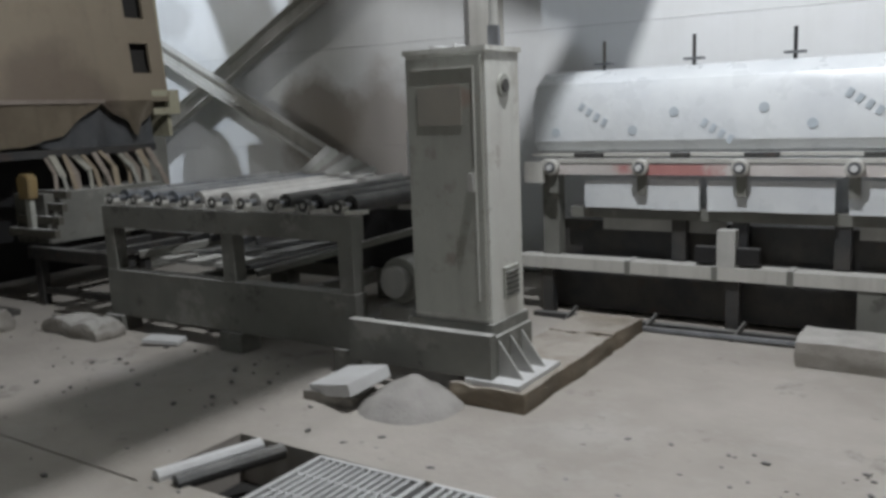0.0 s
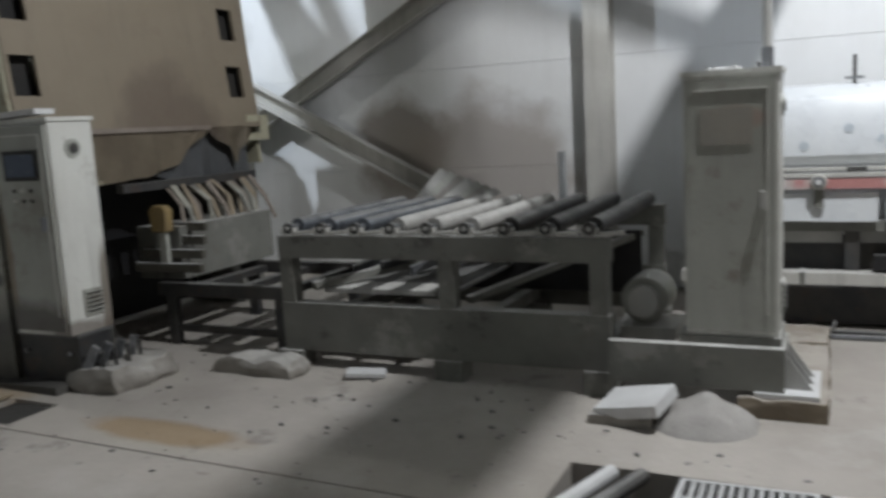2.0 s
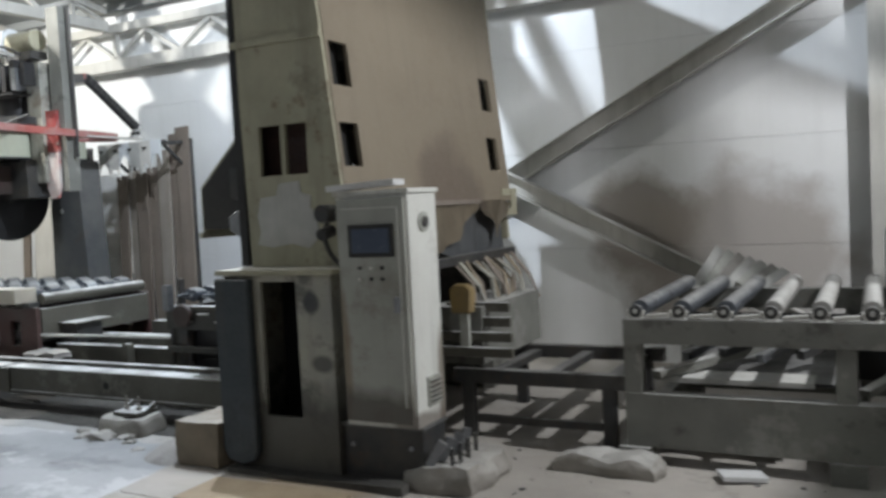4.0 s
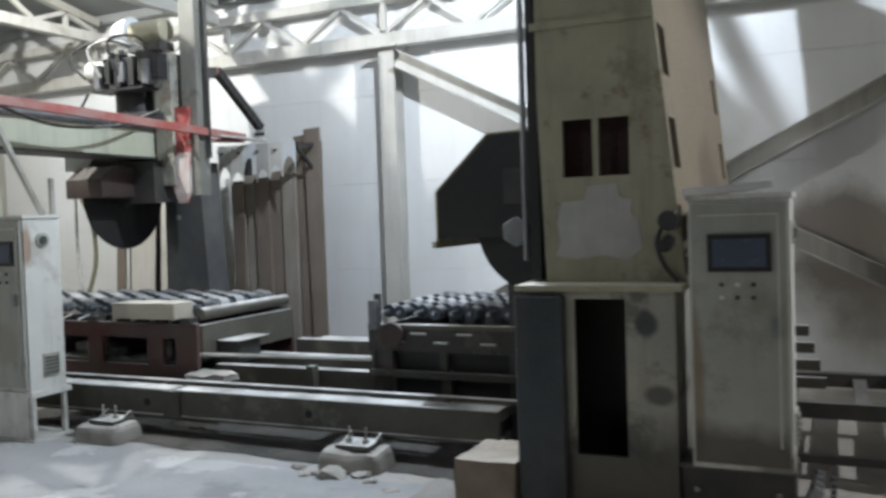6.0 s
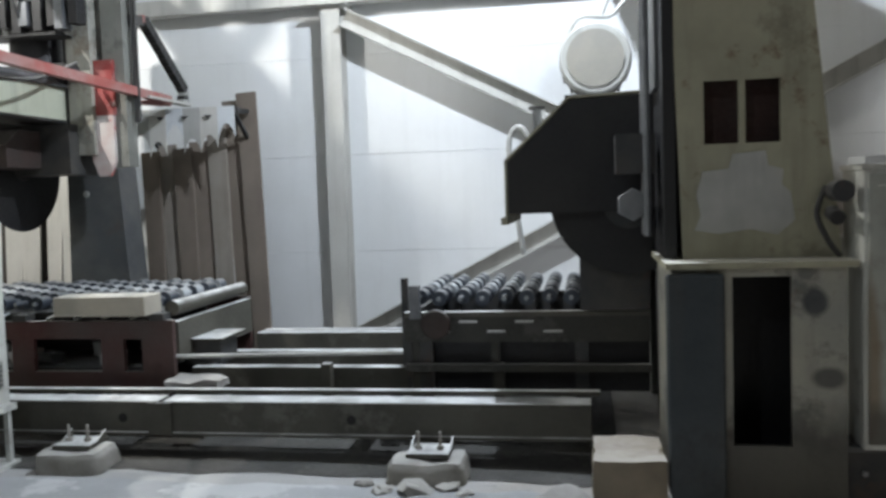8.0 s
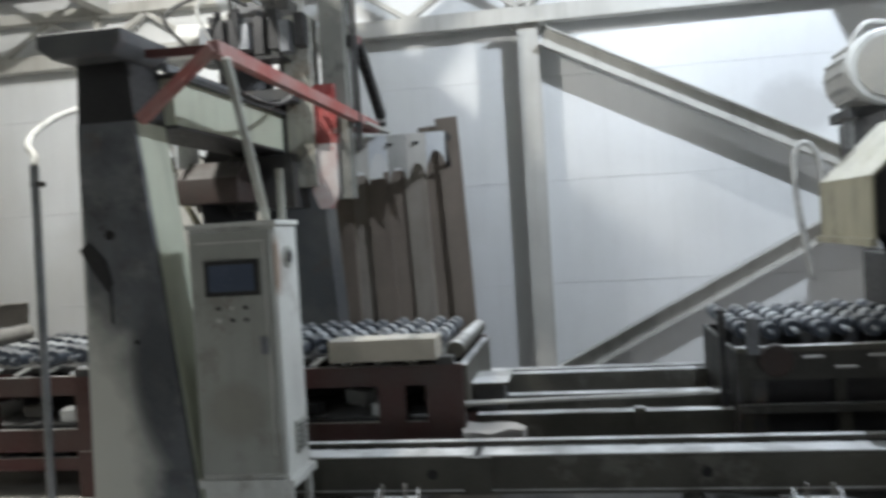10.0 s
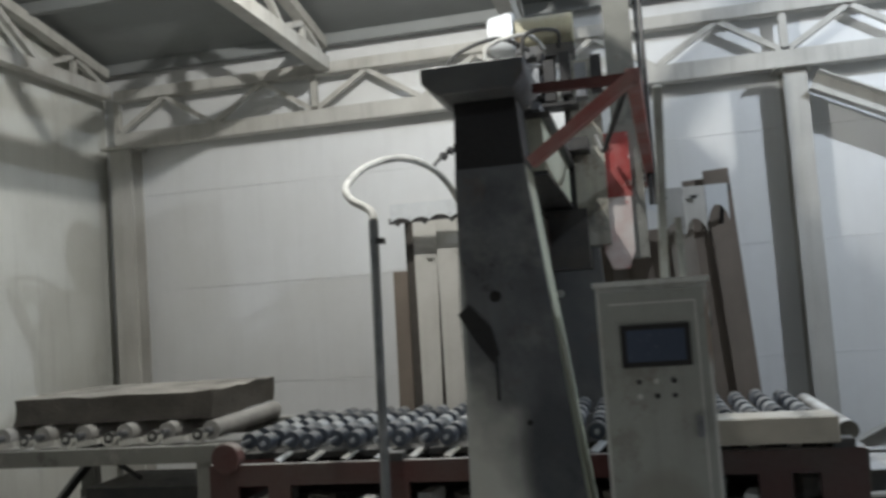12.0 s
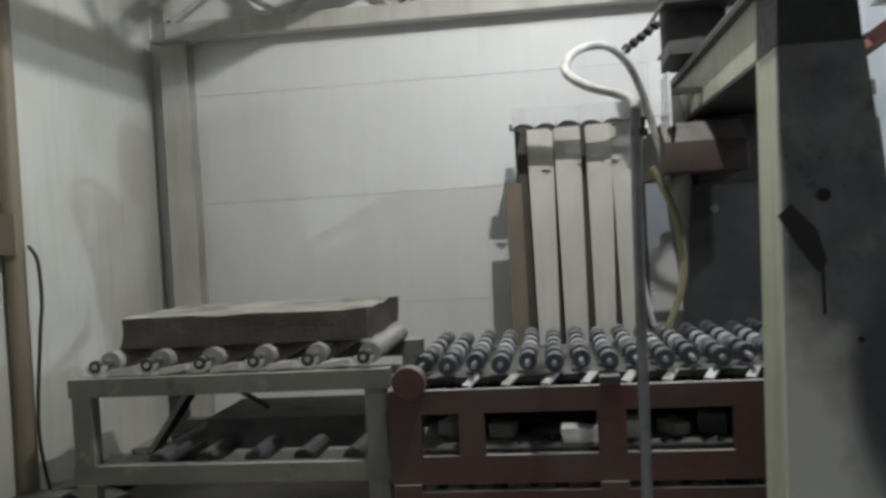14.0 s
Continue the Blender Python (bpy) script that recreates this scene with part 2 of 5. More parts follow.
SMEAR = mat("faded_label_paint", (0.33, 0.31, 0.27), (0.29, 0.28, 0.25), 0.5, blotch=6)
CLOTH = mat("tan_splash_cloth", (0.33, 0.275, 0.20), (0.25, 0.205, 0.15), 0.85, blotch=3, streak=0.2)
FLAP_GREY = mat("blue_grey_rubber_cloth", (0.14, 0.15, 0.16), (0.19, 0.195, 0.20), 0.7, blotch=3, streak=0.2)
PALE_EDGE = mat("pale_folded_edge", (0.28, 0.24, 0.205), (0.22, 0.185, 0.155), 0.6, blotch=4)
PLY = mat("damp_plywood", (0.36, 0.29, 0.20), (0.28, 0.22, 0.15), 0.75, blotch=3, streak=0.2)
# near-black stands in for the shade inside pits, holes and bolt holes
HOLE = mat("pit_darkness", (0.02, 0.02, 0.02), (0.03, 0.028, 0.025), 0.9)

# ---- mesh helpers ----


def quad_box(bm, corner):
    """A box from its eight corners: the bottom four in turn, then the top four."""
    v = [bm.verts.new(c) for c in corner]
    for f in ((3, 2, 1, 0), (4, 5, 6, 7), (0, 1, 5, 4), (1, 2, 6, 5), (2, 3, 7, 6), (3, 0, 4, 7)):
        bm.faces.new([v[i] for i in f])


def bx(bm, x0, x1, y0, y1, z0, z1):
    quad_box(bm, [(x0, y0, z0), (x1, y0, z0), (x1, y1, z0), (x0, y1, z0), (x0, y0, z1), (x1, y0, z1), (x1, y1, z1), (x0, y1, z1)])
    return bm


def bar(bm, p, q, w, h=None, up=(0, 0, 1)):
    """A rectangular bar from p to q, w wide and h high."""
    p, q = Vector(p), Vector(q)
    d = (q - p).normalized()
    u = Vector(up)
    if abs(d.dot(u)) > 0.98:
        u = Vector((0, 1, 0))
    s = d.cross(u).normalized()
    u = s.cross(d)
    a, b = s * w / 2, u * (h or w) / 2
    quad_box(bm, [p - a - b, p + a - b, q + a - b, q - a - b, p - a + b, p + a + b, q + a + b, q - a + b])
    return bm


def cyl(bm, p, q, r, r2=None, n=14, caps=True):
    p, q = Vector(p), Vector(q)
    d = q - p
    m = Matrix.Translation((p + q) / 2) @ d.to_track_quat("Z", "Y").to_matrix().to_4x4()
    bmesh.ops.create_cone(bm, cap_ends=caps, segments=n, radius1=r, radius2=r if r2 is None else r2, depth=d.length, matrix=m)
    return bm


def prism(bm, pts, ax, a, b):
    """A polygon drawn in the two other axes, from a to b along ax."""
    put = {"x": lambda u, v, w: (w, u, v), "y": lambda u, v, w: (u, w, v), "z": lambda u, v, w: (u, v, w)}[ax]
    lo, hi = [bm.verts.new(put(u, v, a)) for u, v in pts], [bm.verts.new(put(u, v, b)) for u, v in pts]
    bm.faces.new(lo[::-1]), bm.faces.new(hi)
    for i in range(len(pts)):
        j = (i + 1) % len(pts)
        bm.faces.new((lo[i], lo[j], hi[j], hi[i]))
    bmesh.ops.recalc_face_normals(bm, faces=bm.faces[:])
    return bm


def panel(bm, ax, a, b, us, vs, holes=(), warp=None):
    """A plate over the grid us x vs, from a to b along ax, with the cells (i, j) in holes cut through it."""
    put = {"x": lambda u, v, w: (w, u, v), "y": lambda u, v, w: (u, w, v), "z": lambda u, v, w: (u, v, w)}[ax]
    made = {}

    def vert(i, j, k):
        if (i, j, k) not in made:
            c = put(us[i], vs[j], (a, b)[k])
            made[i, j, k] = bm.verts.new(warp(*c) if warp else c)
        return made[i, j, k]

    full = {(i, j) for i in range(len(us) - 1) for j in range(len(vs) - 1)} - set(holes)
    for i, j in full:
        bm.faces.new([vert(i, j, 0), vert(i, j + 1, 0), vert(i + 1, j + 1, 0), vert(i + 1, j, 0)])
        bm.faces.new([vert(i, j, 1), vert(i + 1, j, 1), vert(i + 1, j + 1, 1), vert(i, j + 1, 1)])
        for di, dj, e in ((-1, 0, ((0, 0), (0, 1))), (1, 0, ((1, 1), (1, 0))), (0, -1, ((1, 0), (0, 0))), (0, 1, ((0, 1), (1, 1)))):
            if (i + di, j + dj) not in full:
                (p, q), (r, s) = e
                bm.faces.new([vert(i + p, j + q, 0), vert(i + p, j + q, 1), vert(i + r, j + s, 1), vert(i + r, j + s, 0)])
    bmesh.ops.recalc_face_normals(bm, faces=bm.faces[:])
    return bm


def rough(bm, cuts, amount, scale, rounded=0.0):
    """Breaks up flat faces, as on split stone; rounded pulls the corners in."""
    bmesh.ops.subdivide_edges(bm, edges=bm.edges[:], cuts=cuts, use_grid_fill=True)
    if rounded:
        lo = [min(v.co[i] for v in bm.verts) for i in range(3)]
        hi = [max(v.co[i] for v in bm.verts) for i in range(3)]
        mid, half = [(a + b) / 2 for a, b in zip(lo, hi)], [(b - a) / 2 for a, b in zip(lo, hi)]
        for v in bm.verts:
            p = Vector([(v.co[i] - mid[i]) / half[i] for i in range(3)])
            p *= 1 - rounded + rounded * max(abs(c) for c in p) / max(p.length, 0.01)
            v.co = Vector([mid[i] + p[i] * half[i] for i in range(3)])
    for v in bm.verts:
        v.co += noise.noise_vector(v.co * scale) * amount + noise.noise_vector(v.co * scale * 3.1) * amount * 0.4
    return bm


def tube(name, pts, r, material, parent=None, label=""):
    """A hose or cable along smooth points, as a mesh."""
    pts = [Vector(p) for p in pts]
    fine = []
    for i in range(len(pts) - 1):
        p0, p1, p2, p3 = pts[max(i - 1, 0)], pts[i], pts[i + 1], pts[min(i + 2, len(pts) - 1)]
        for k in range(6):
            t = k / 6
            fine.append(0.5 * (2 * p1 + (p2 - p0) * t + (2 * p0 - 5 * p1 + 4 * p2 - p3) * t * t + (3 * p1 - p0 - 3 * p2 + p3) * t ** 3))
    fine.append(pts[-1])
    bm = bmesh.new()
    rings = []
    side = Vector((0.3, 0.2, 1)).normalized()
    for i, p in enumerate(fine):
        d = (fine[min(i + 1, len(fine) - 1)] - fine[max(i - 1, 0)]).normalized()
        side = (side - d * side.dot(d)).normalized()
        other = d.cross(side)
        rings.append([bm.verts.new(p + (side * math.cos(a) + other * math.sin(a)) * r) for a in (math.tau * k / 8 for k in range(8))])
    for s, e in zip(rings, rings[1:]):
        for k in range(8):
            bm.faces.new((s[k], s[(k + 1) % 8], e[(k + 1) % 8], e[k]))
    bm.faces.new(rings[0][::-1]), bm.faces.new(rings[-1])
    return part(name, bm, material, parent, label, 0)


def part(name, bm, material, parent=None, label="", bev=0.004):
    """One mesh object, drawn in world metres, under a thing or a part."""
    if bev:
        edges = [e for e in bm.edges if len(e.link_faces) == 2 and e.calc_face_angle(0) > 0.7]
        if edges and len(edges) < 900:
            bmesh.ops.bevel(bm, geom=edges, offset=bev, segments=1, affect="EDGES", clamp_overlap=True)
    me = bpy.data.meshes.new(name)
    bm.to_mesh(me)
    bm.free()
    me.materials.append(material)
    me.shade_smooth()
    me.set_sharp_from_angle(angle=radians(32))
    ob = new(name, me)
    if parent:
        ob.parent = parent
        ob.matrix_parent_inverse = parent.matrix_basis.inverted()
    if label:
        ob["label"] = label
    return ob


def thing(name, base, label, category, group="", kind=""):
    ob = new(name)
    ob.location = base
    ob.matrix_basis = Matrix.Translation(base)
    return tagged(ob, label, category, group, kind)


def B():
    return bmesh.new()


def ground(x):
    """The floor falls gently towards the drain."""
    return min(max((-1.5 - x) * 0.017, 0.0), 0.13)

# ---- the hall ----
# floor: one sheet with a cut for the drain pit, falling gently along x
FX = [-16.6, -13.0, -10.6, -9.2, -8.0, -6.17, -5.81, -4.4, -2.82, -0.6, 1.5, 6.0]
FY = [-14.0, 1.3, 1.9, 2.0, 2.012, 2.05, 2.08, 2.39, 2.57, 4.5, 6.9]
bm = panel(B(), "z", -0.25, 0.0, FX, FY, [(8, 6), (8, 7), (5, 5), (5, 6), (4, 3), (5, 3), (6, 3), (7, 3)], lambda x, y, z: (x, y, z + ground(x)))
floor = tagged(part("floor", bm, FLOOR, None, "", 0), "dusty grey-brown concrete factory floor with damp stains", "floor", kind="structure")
bm = bx(B(), -16.6, 6, -14, 6.9, -0.45, -0.26)
tagged(part("ground", bm, HOLE, None, "", 0), "dark ground under the floor slab", "ground", kind="structure")

# north wall of sandwich panels with open joints, in front of a backing
wall_north = tagged(part("wall_north", bx(B(), -16.6, 6.0, 6.46, 6.66, -0.2, 5.2), WALL, None, "", 0), "pale grey sandwich-panel factory wall", "wall", kind="structure")
SEAMS = [0.05, 1.13, 2.05, 2.98, 4.2]
for z0, z1 in zip(SEAMS, SEAMS[1:]):
    for x0, x1 in ((-16.2, -9.88), (-9.88, -3.61), (-3.61, 2.66), (2.66, 6.0)):
        bm = bx(B(), x0 + 0.001, x1 - 0.001, 6.42, 6.46, z0 + 0.0015, z1 - 0.0015)
        part("panel", bm, WALL, wall_north, "", 0.002)
wall_west = tagged(part("wall_west", bx(B(), -16.7, -16.2, -14, 6.46, -0.2, 7.0), WALL_OLD, None, "", 0), "pale grey panel wall at the hall's end", "wall", kind="structure")
# unseen closing walls, kept dark so that less light bounces back
tagged(part("wall_south", bx(B(), -16.7, 6.2, -14.2, -14.0, -0.2, 7.0), CONCRETE, None, "", 0), "plain unseen wall, dark to cut bounced light", "wall", kind="structure")
tagged(part("wall_east", bx(B(), 6.0, 6.2, -14.0, 6.66, -0.2, 7.0), CONCRETE, None, "", 0), "plain unseen wall, dark to cut bounced light", "wall", kind="structure")
# roof sheet rising away from the north wall, with ribs
bm = B()
quad_box(bm, [(-16.7, 6.66, 4.2), (6.2, 6.66, 4.2), (6.2, -6.2, 6.77), (-16.7, -6.2, 6.77), (-16.7, 6.66, 4.3), (6.2, 6.66, 4.3), (6.2, -6.2, 6.87), (-16.7, -6.2, 6.87)])
quad_box(bm, [(-16.7, -6.2, 6.77), (6.2, -6.2, 6.77), (6.2, -14.2, 6.77), (-16.7, -14.2, 6.77), (-16.7, -6.2, 6.87), (6.2, -6.2, 6.87), (6.2, -14.2, 6.87), (-16.7, -14.2, 6.87)])
for i in range(11):
    y = 6.3 - i * 1.15
    z = 4.2 + (6.66 - y) * 2.57 / 12.86
    bar(bm, (-16.7, y, z - 0.05), (6.2, y, z - 0.05), 0.07, 0.1)
tagged(part("ceiling", bm, ROOF, None, "", 0), "grey sheet-metal roof on purlins", "ceiling", kind="structure")


def wall_column(x, w):
    t = thing("wall_column", (x, 6.3, ground(x)), "off-white painted steel wall column with base plate", "column", "wall columns", "structure")
    z = ground(x)
    bm = bx(B(), x - w / 2, x + w / 2, 6.22, 6.24, z, 3.42)
    bx(bm, x - w / 2, x + w / 2, 6.395, 6.415, z, 3.42)
    bx(bm, x - 0.012, x + 0.012, 6.24, 6.395, z, 3.42)
    part("shaft", bm, STEEL_WHITE, t, "", 0.003)
    part("base_plate", bx(B(), x - 0.2, x + 0.2, 6.1, 6.415, z, z + 0.02), STEEL_WHITE, t)
    part("cap_plate", bx(B(), x - 0.16, x + 0.16, 6.14, 6.415, 3.42, 3.44), STEEL_WHITE, t)
    return t


for cx, cw in ((-3.6, 0.22), (-9.85, 0.18), (-15.92, 0.22), (2.66, 0.22)):
    wall_column(cx, cw)


def truss(name, p, q, low, high, bays, label):
    """A lattice girder between two plan points: chords, posts and diagonals."""
    t = thing(name, (*p, low), label, "truss", "roof trusses", "structure")
    p, q = Vector((*p, 0)), Vector((*q, 0))
    up = Vector((0, 0, 1))
    part("bottom_chord", bar(B(), p + up * (low + 0.07), q + up * (low + 0.07), 0.14, 0.14), STEEL_WHITE, t)
    part("top_chord", bar(B(), p + up * (high - 0.05), q + up * (high - 0.05), 0.12, 0.10), STEEL_WHITE, t)
    for i in range(bays):
        at = [p.lerp(q, (i + k / 4) / bays) for k in range(5)]
        part("post", bar(B(), at[0] + up * (low + 0.14), at[0] + up * (high - 0.1), 0.06, 0.05), STEEL_WHITE, t)
        for k in range(4):
            za, zb = (low + 0.14, high - 0.1) if k % 2 == 0 else (high - 0.1, low + 0.14)
            part("diagonal", bar(B(), at[k] + up * za, at[k + 1] + up * zb, 0.05, 0.045), STEEL_WHITE, t)
    return t


truss("eave_truss", (-15.97, 6.29), (6.3, 6.29), 3.44, 4.0, 11, "off-white lattice girder along the wall head")


def roof_truss(x):
    """A single-pitch truss across the hall: level bottom chord, top chord along the roof, web zigzag between."""
    t = thing("roof_truss", (x, 6.2, 3.92), "off-white lattice roof truss under the sloping roof", "truss", "roof trusses", "structure")
    head = lambda y: min(4.17 + (6.2 - y) * 0.2, 6.5)
    part("bottom_chord", bar(B(), (x, 6.22, 3.98), (x, -5.9, 3.98), 0.12, 0.12), STEEL_WHITE, t)
    part("top_chord", bar(B(), (x, 6.22, head(6.22)), (x, -5.9, head(-5.9)), 0.10, 0.09), STEEL_WHITE, t)
    nodes = [6.2, 5.75, 5.3, 4.7, 4.1, 3.5] + [2.3 - 0.9 * k for k in range(10)]
    for k, (a, b) in enumerate(zip(nodes, nodes[1:])):
        za, zb = (4.04, head(b) - 0.045) if k % 2 == 0 else (head(a) - 0.045, 4.04)
        if a != 3.5:  # bay beside the lamps left open so no diagonal shades the saw
            part("diagonal", bar(B(), (x, a, za), (x, b, zb), 0.05, 0.05), STEEL_WHITE, t)
        if k % 2:
            part("post", bar(B(), (x, a, 4.04), (x, a, head(a) - 0.045), 0.05, 0.045), STEEL_WHITE, t)
    return t


for rx in (-16.05, -13.82, -12.02, -7.47, -1.585):
    roof_truss(rx)


def brace(p, q):
    """A channel-section wall brace."""
    t = thing("wall_brace", p, "off-white diagonal channel brace on the wall", "brace", "wall braces", "structure")
    p, q = Vector(p), Vector(q)
    s = (q - p).cross(Vector((0, 1, 0))).normalized()
    bm = bar(B(), p, q, 0.02, 0.16, s)
    for side_ in (-0.076, 0.076):
        shift = s * side_ + Vector((0, -0.048, 0))
        bar(bm, p + shift, q + shift, 0.116, 0.012, s)
    part("channel", bm, STEEL_WHITE, t, "", 0.002)
    return t


brace((-9.72, 6.24, 3.3), (-3.75, 6.24, 0.24))
brace((-9.7, 6.34, 0.34), (-3.75, 6.34, 3.4))

# ---- control cabinets ----


def control_cabinet(x, y, w, d, z0, z1, label, screen, handle_side):
    """A steel control cabinet whose door faces -y; x, y is the front left corner."""
    t = thing("control_cabinet", (x + w / 2, y + d / 2, z0), label, "cabinet", "control cabinets")
    # body and cover in the lit tone, door in the dimmer one
    body = part("body", bx(B(), x, x + w, y, y + d, z0, z1), CABINET_LIT, t, "", 0.008)
    part("top_cover", bx(B(), x - 0.012, x + w + 0.012, y - 0.012, y + d + 0.012, z1 + 0.001, z1 + 0.025), CABINET_LIT, t)
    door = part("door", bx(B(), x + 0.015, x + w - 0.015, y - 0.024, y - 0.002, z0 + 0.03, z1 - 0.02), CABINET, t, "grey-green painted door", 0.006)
    bm = bx(B(), x + 0.05, x + w - 0.05, y - 0.03, y - 0.0245, z1 - 0.075, z1 - 0.068)
    bx(bm, x + w - 0.055, x + w - 0.048, y - 0.03, y - 0.0245, z0 + 0.12, z1 - 0.068)
    part("door_rim", bm, CABINET_LIT, door, "", 0)
    hx = x + w - 0.085 if handle_side > 0 else x + 0.05
    part("handle", bx(B(), hx, hx + 0.028, y - 0.05, y - 0.025, z0 + (z1 - z0) * 0.5, z0 + (z1 - z0) * 0.5 + 0.085), STEEL if screen else MOTOR, door, "small metal door handle")
    if screen:
        sx, sz = x + 0.09, z1 - 0.335
        part("screen_bezel", bx(B(), sx, sx + 0.28, y - 0.036, y - 0.0245, sz, sz + 0.175), BLACK, door, "black screen bezel")
        part("screen", bx(B(), sx + 0.022, sx + 0.258, y - 0.040, y - 0.0365, sz + 0.022, sz + 0.153), SCREEN, door, "dark blue-grey touch screen", 0)
        for k in range(3):
            for j in range(2):
                cyl_b = cyl(B(), (sx + 0.06 + k * 0.07, y - 0.024, sz - 0.06 - j * 0.06), (sx + 0.06 + k * 0.07, y - 0.032, sz - 0.06 - j * 0.06), 0.011, n=10)
                part("push_button", cyl_b, (DARK, CABINET_LIT, BLACK)[(k + j) % 3], door, "", 0)
    else:
        part("label_plate", bx(B(), x + 0.08, x + w - 0.12, y - 0.028, y - 0.0245, z1 - 0.34, z1 - 0.16), SMEAR, door, "faded label area", 0)
    # side louvre and fan grille on the +x face
    vent = part("vent", bx(B(), x + w + 0.001, x + w + 0.014, y + d * 0.36, y + d * 0.8, z0 + 0.1, z0 + 0.26), CABINET, t, "louvred vent cover")
    for k in range(5):
        bm = bar(B(), (x + w + 0.018, y + d * 0.4, z0 + 0.125 + k * 0.027), (x + w + 0.018, y + d * 0.76, z0 + 0.125 + k * 0.027), 0.012, 0.008)
        part("slat", bm, DARK, vent, "", 0)
    bm = cyl(B(), (x + w + 0.001, y + d * 0.5, z1 - 0.16), (x + w + 0.012, y + d * 0.5, z1 - 0.16), 0.055, n=18)
    fan = part("fan_grille", bm, CABINET, t, "round fan grille", 0)
    part("fan_hub", cyl(B(), (x + w + 0.012, y + d * 0.5, z1 - 0.16), (x + w + 0.02, y + d * 0.5, z1 - 0.16), 0.032, n=14), DARK, fan, "", 0)
    return t


# ---- roller tables ----


def roller(parent, x, y0, y1, z, r, mt=ROLLER):
    bm = cyl(B(), (x, y0, z), (x, y1, z), r, n=14)
    rl = part("roller", bm, mt, parent, "", 0)
    bm = cyl(B(), (x, y0 - 0.06, z), (x, y1 + 0.06, z), r * 0.38, n=8)
    part("axle", bm, STEEL, rl, "", 0)
    return rl


def bearing(parent, x, y, z, r=0.035):
    """A dark bearing cap lying in a pale hooked saddle."""
    arc = [(math.cos(a), math.sin(a)) for a in (math.radians(175 + 190 * k / 9) for k in range(10))]
    ring = [(x + (r + 0.016) * c, z + (r + 0.016) * q) for c, q in arc] + [(x + (r + 0.003) * c, z + (r + 0.003) * q) for c, q in reversed(arc)]
    saddle = part("bearing_saddle", prism(B(), ring, "y", y - 0.026, y + 0.022), STEEL_WHITE, parent, "", 0)
    part("bearing_cap", cyl(B(), (x, y - 0.018, z), (x, y + 0.022, z), r, n=12), DARK, saddle, "", 0)
    part("bolt_head", cyl(B(), (x, y - 0.028, z), (x, y - 0.019, z), r * 0.42, n=8), MOTOR, saddle, "", 0)
    return saddle


# table A: outfeed roller table
ta = thing("roller_table", (-3.9, 4.4, 0.06), "grey-green steel roller table with dusty rollers", "roller table", "roller tables")
for ly in (3.55, 5.15):
    part("side_beam", bx(B(), -5.0, -2.86, ly - 0.05, ly + 0.05, 0.76, 0.90), FRAME_GREY, ta)
    part("lower_beam", bx(B(), -5.0, -2.86, ly - 0.05, ly + 0.05, 0.16, 0.47), FRAME_GREY, ta)
    for lx in (-4.95, -3.83, -2.92):
        part("leg", bx(B(), lx - 0.05, lx + 0.05, ly - 0.045, ly + 0.045, 0.471, 0.759), FRAME_GREY, ta)
for lx in (-4.95, -3.83, -2.92):
    part("cross_beam", bx(B(), lx - 0.04, lx + 0.04, 3.601, 5.099, 0.2, 0.3), FRAME_GREY, ta)
    part("foot", bx(B(), lx - 0.09, lx + 0.09, 3.47, 3.63, ground(lx), 0.159), FRAME_GREY, ta)
    part("foot", bx(B(), lx - 0.09, lx + 0.09, 5.07, 5.23, ground(lx), 0.159), FRAME_GREY, ta)
for i in range(9):
    rx = -4.93 + i * 0.245
    roller(ta, rx, 3.64, 5.12, 0.945, 0.052, ROLLER_PALE if i in (3, 4, 5) else ROLLER if i < 6 else DARK)
    bearing(ta, rx, 3.54, 0.945)
    part("bearing_clip", bar(B(), (rx + 0.06, 3.53, 0.915), (rx + 0.19, 3.53, 0.925), 0.05, 0.02), STEEL_WHITE, ta)
part("drip_tray", bx(B(), -4.8, -3.9, 3.75, 4.9, 0.5, 0.52), DARK, ta, "dented drip tray")
# black sheet in place of the shade under the table
part("back_shade_sheet", bx(B(), -4.9, -2.98, 4.9, 4.92, 0.31, 0.75), BLACK, ta, "black sheet standing in for shade under the rollers", 0)
part("clutter_tray", bx(B(), -4.8, -4.0, 3.7, 3.95, 0.5, 0.53), STEEL_WHITE, ta, "pale tilted tray")
for k in range(4):
    part("drive_chain", bar(B(), (-4.75 + k * 0.22, 4.0, 0.6 + 0.03 * (k % 2)), (-4.6 + k * 0.22, 4.25, 0.66), 0.05, 0.05), DARK if k % 2 else STEEL, ta)
part("tie_bar", bar(B(), (-3.75, 3.65, 0.5), (-3.0, 5.0, 0.72), 0.06, 0.04), FRAME_GREY, ta)
part("tie_bar", bar(B(), (-4.85, 3.65, 0.55), (-3.9, 4.9, 0.68), 0.07, 0.05), FRAME_GREY, ta)
gm = cyl(B(), (-2.72, 3.72, 0.52), (-2.72, 4.0, 0.52), 0.13, n=18)
part("gear_motor", gm, CABINET, ta, "grey gear motor")
part("motor_cap", cyl(B(), (-2.72, 3.66, 0.52), (-2.72, 3.719, 0.52), 0.09, n=16), MOTOR, ta)
part("motor_bracket", bx(B(), -2.85, -2.55, 3.7, 4.05, 0.3, 0.37), STEEL_WHITE, ta)

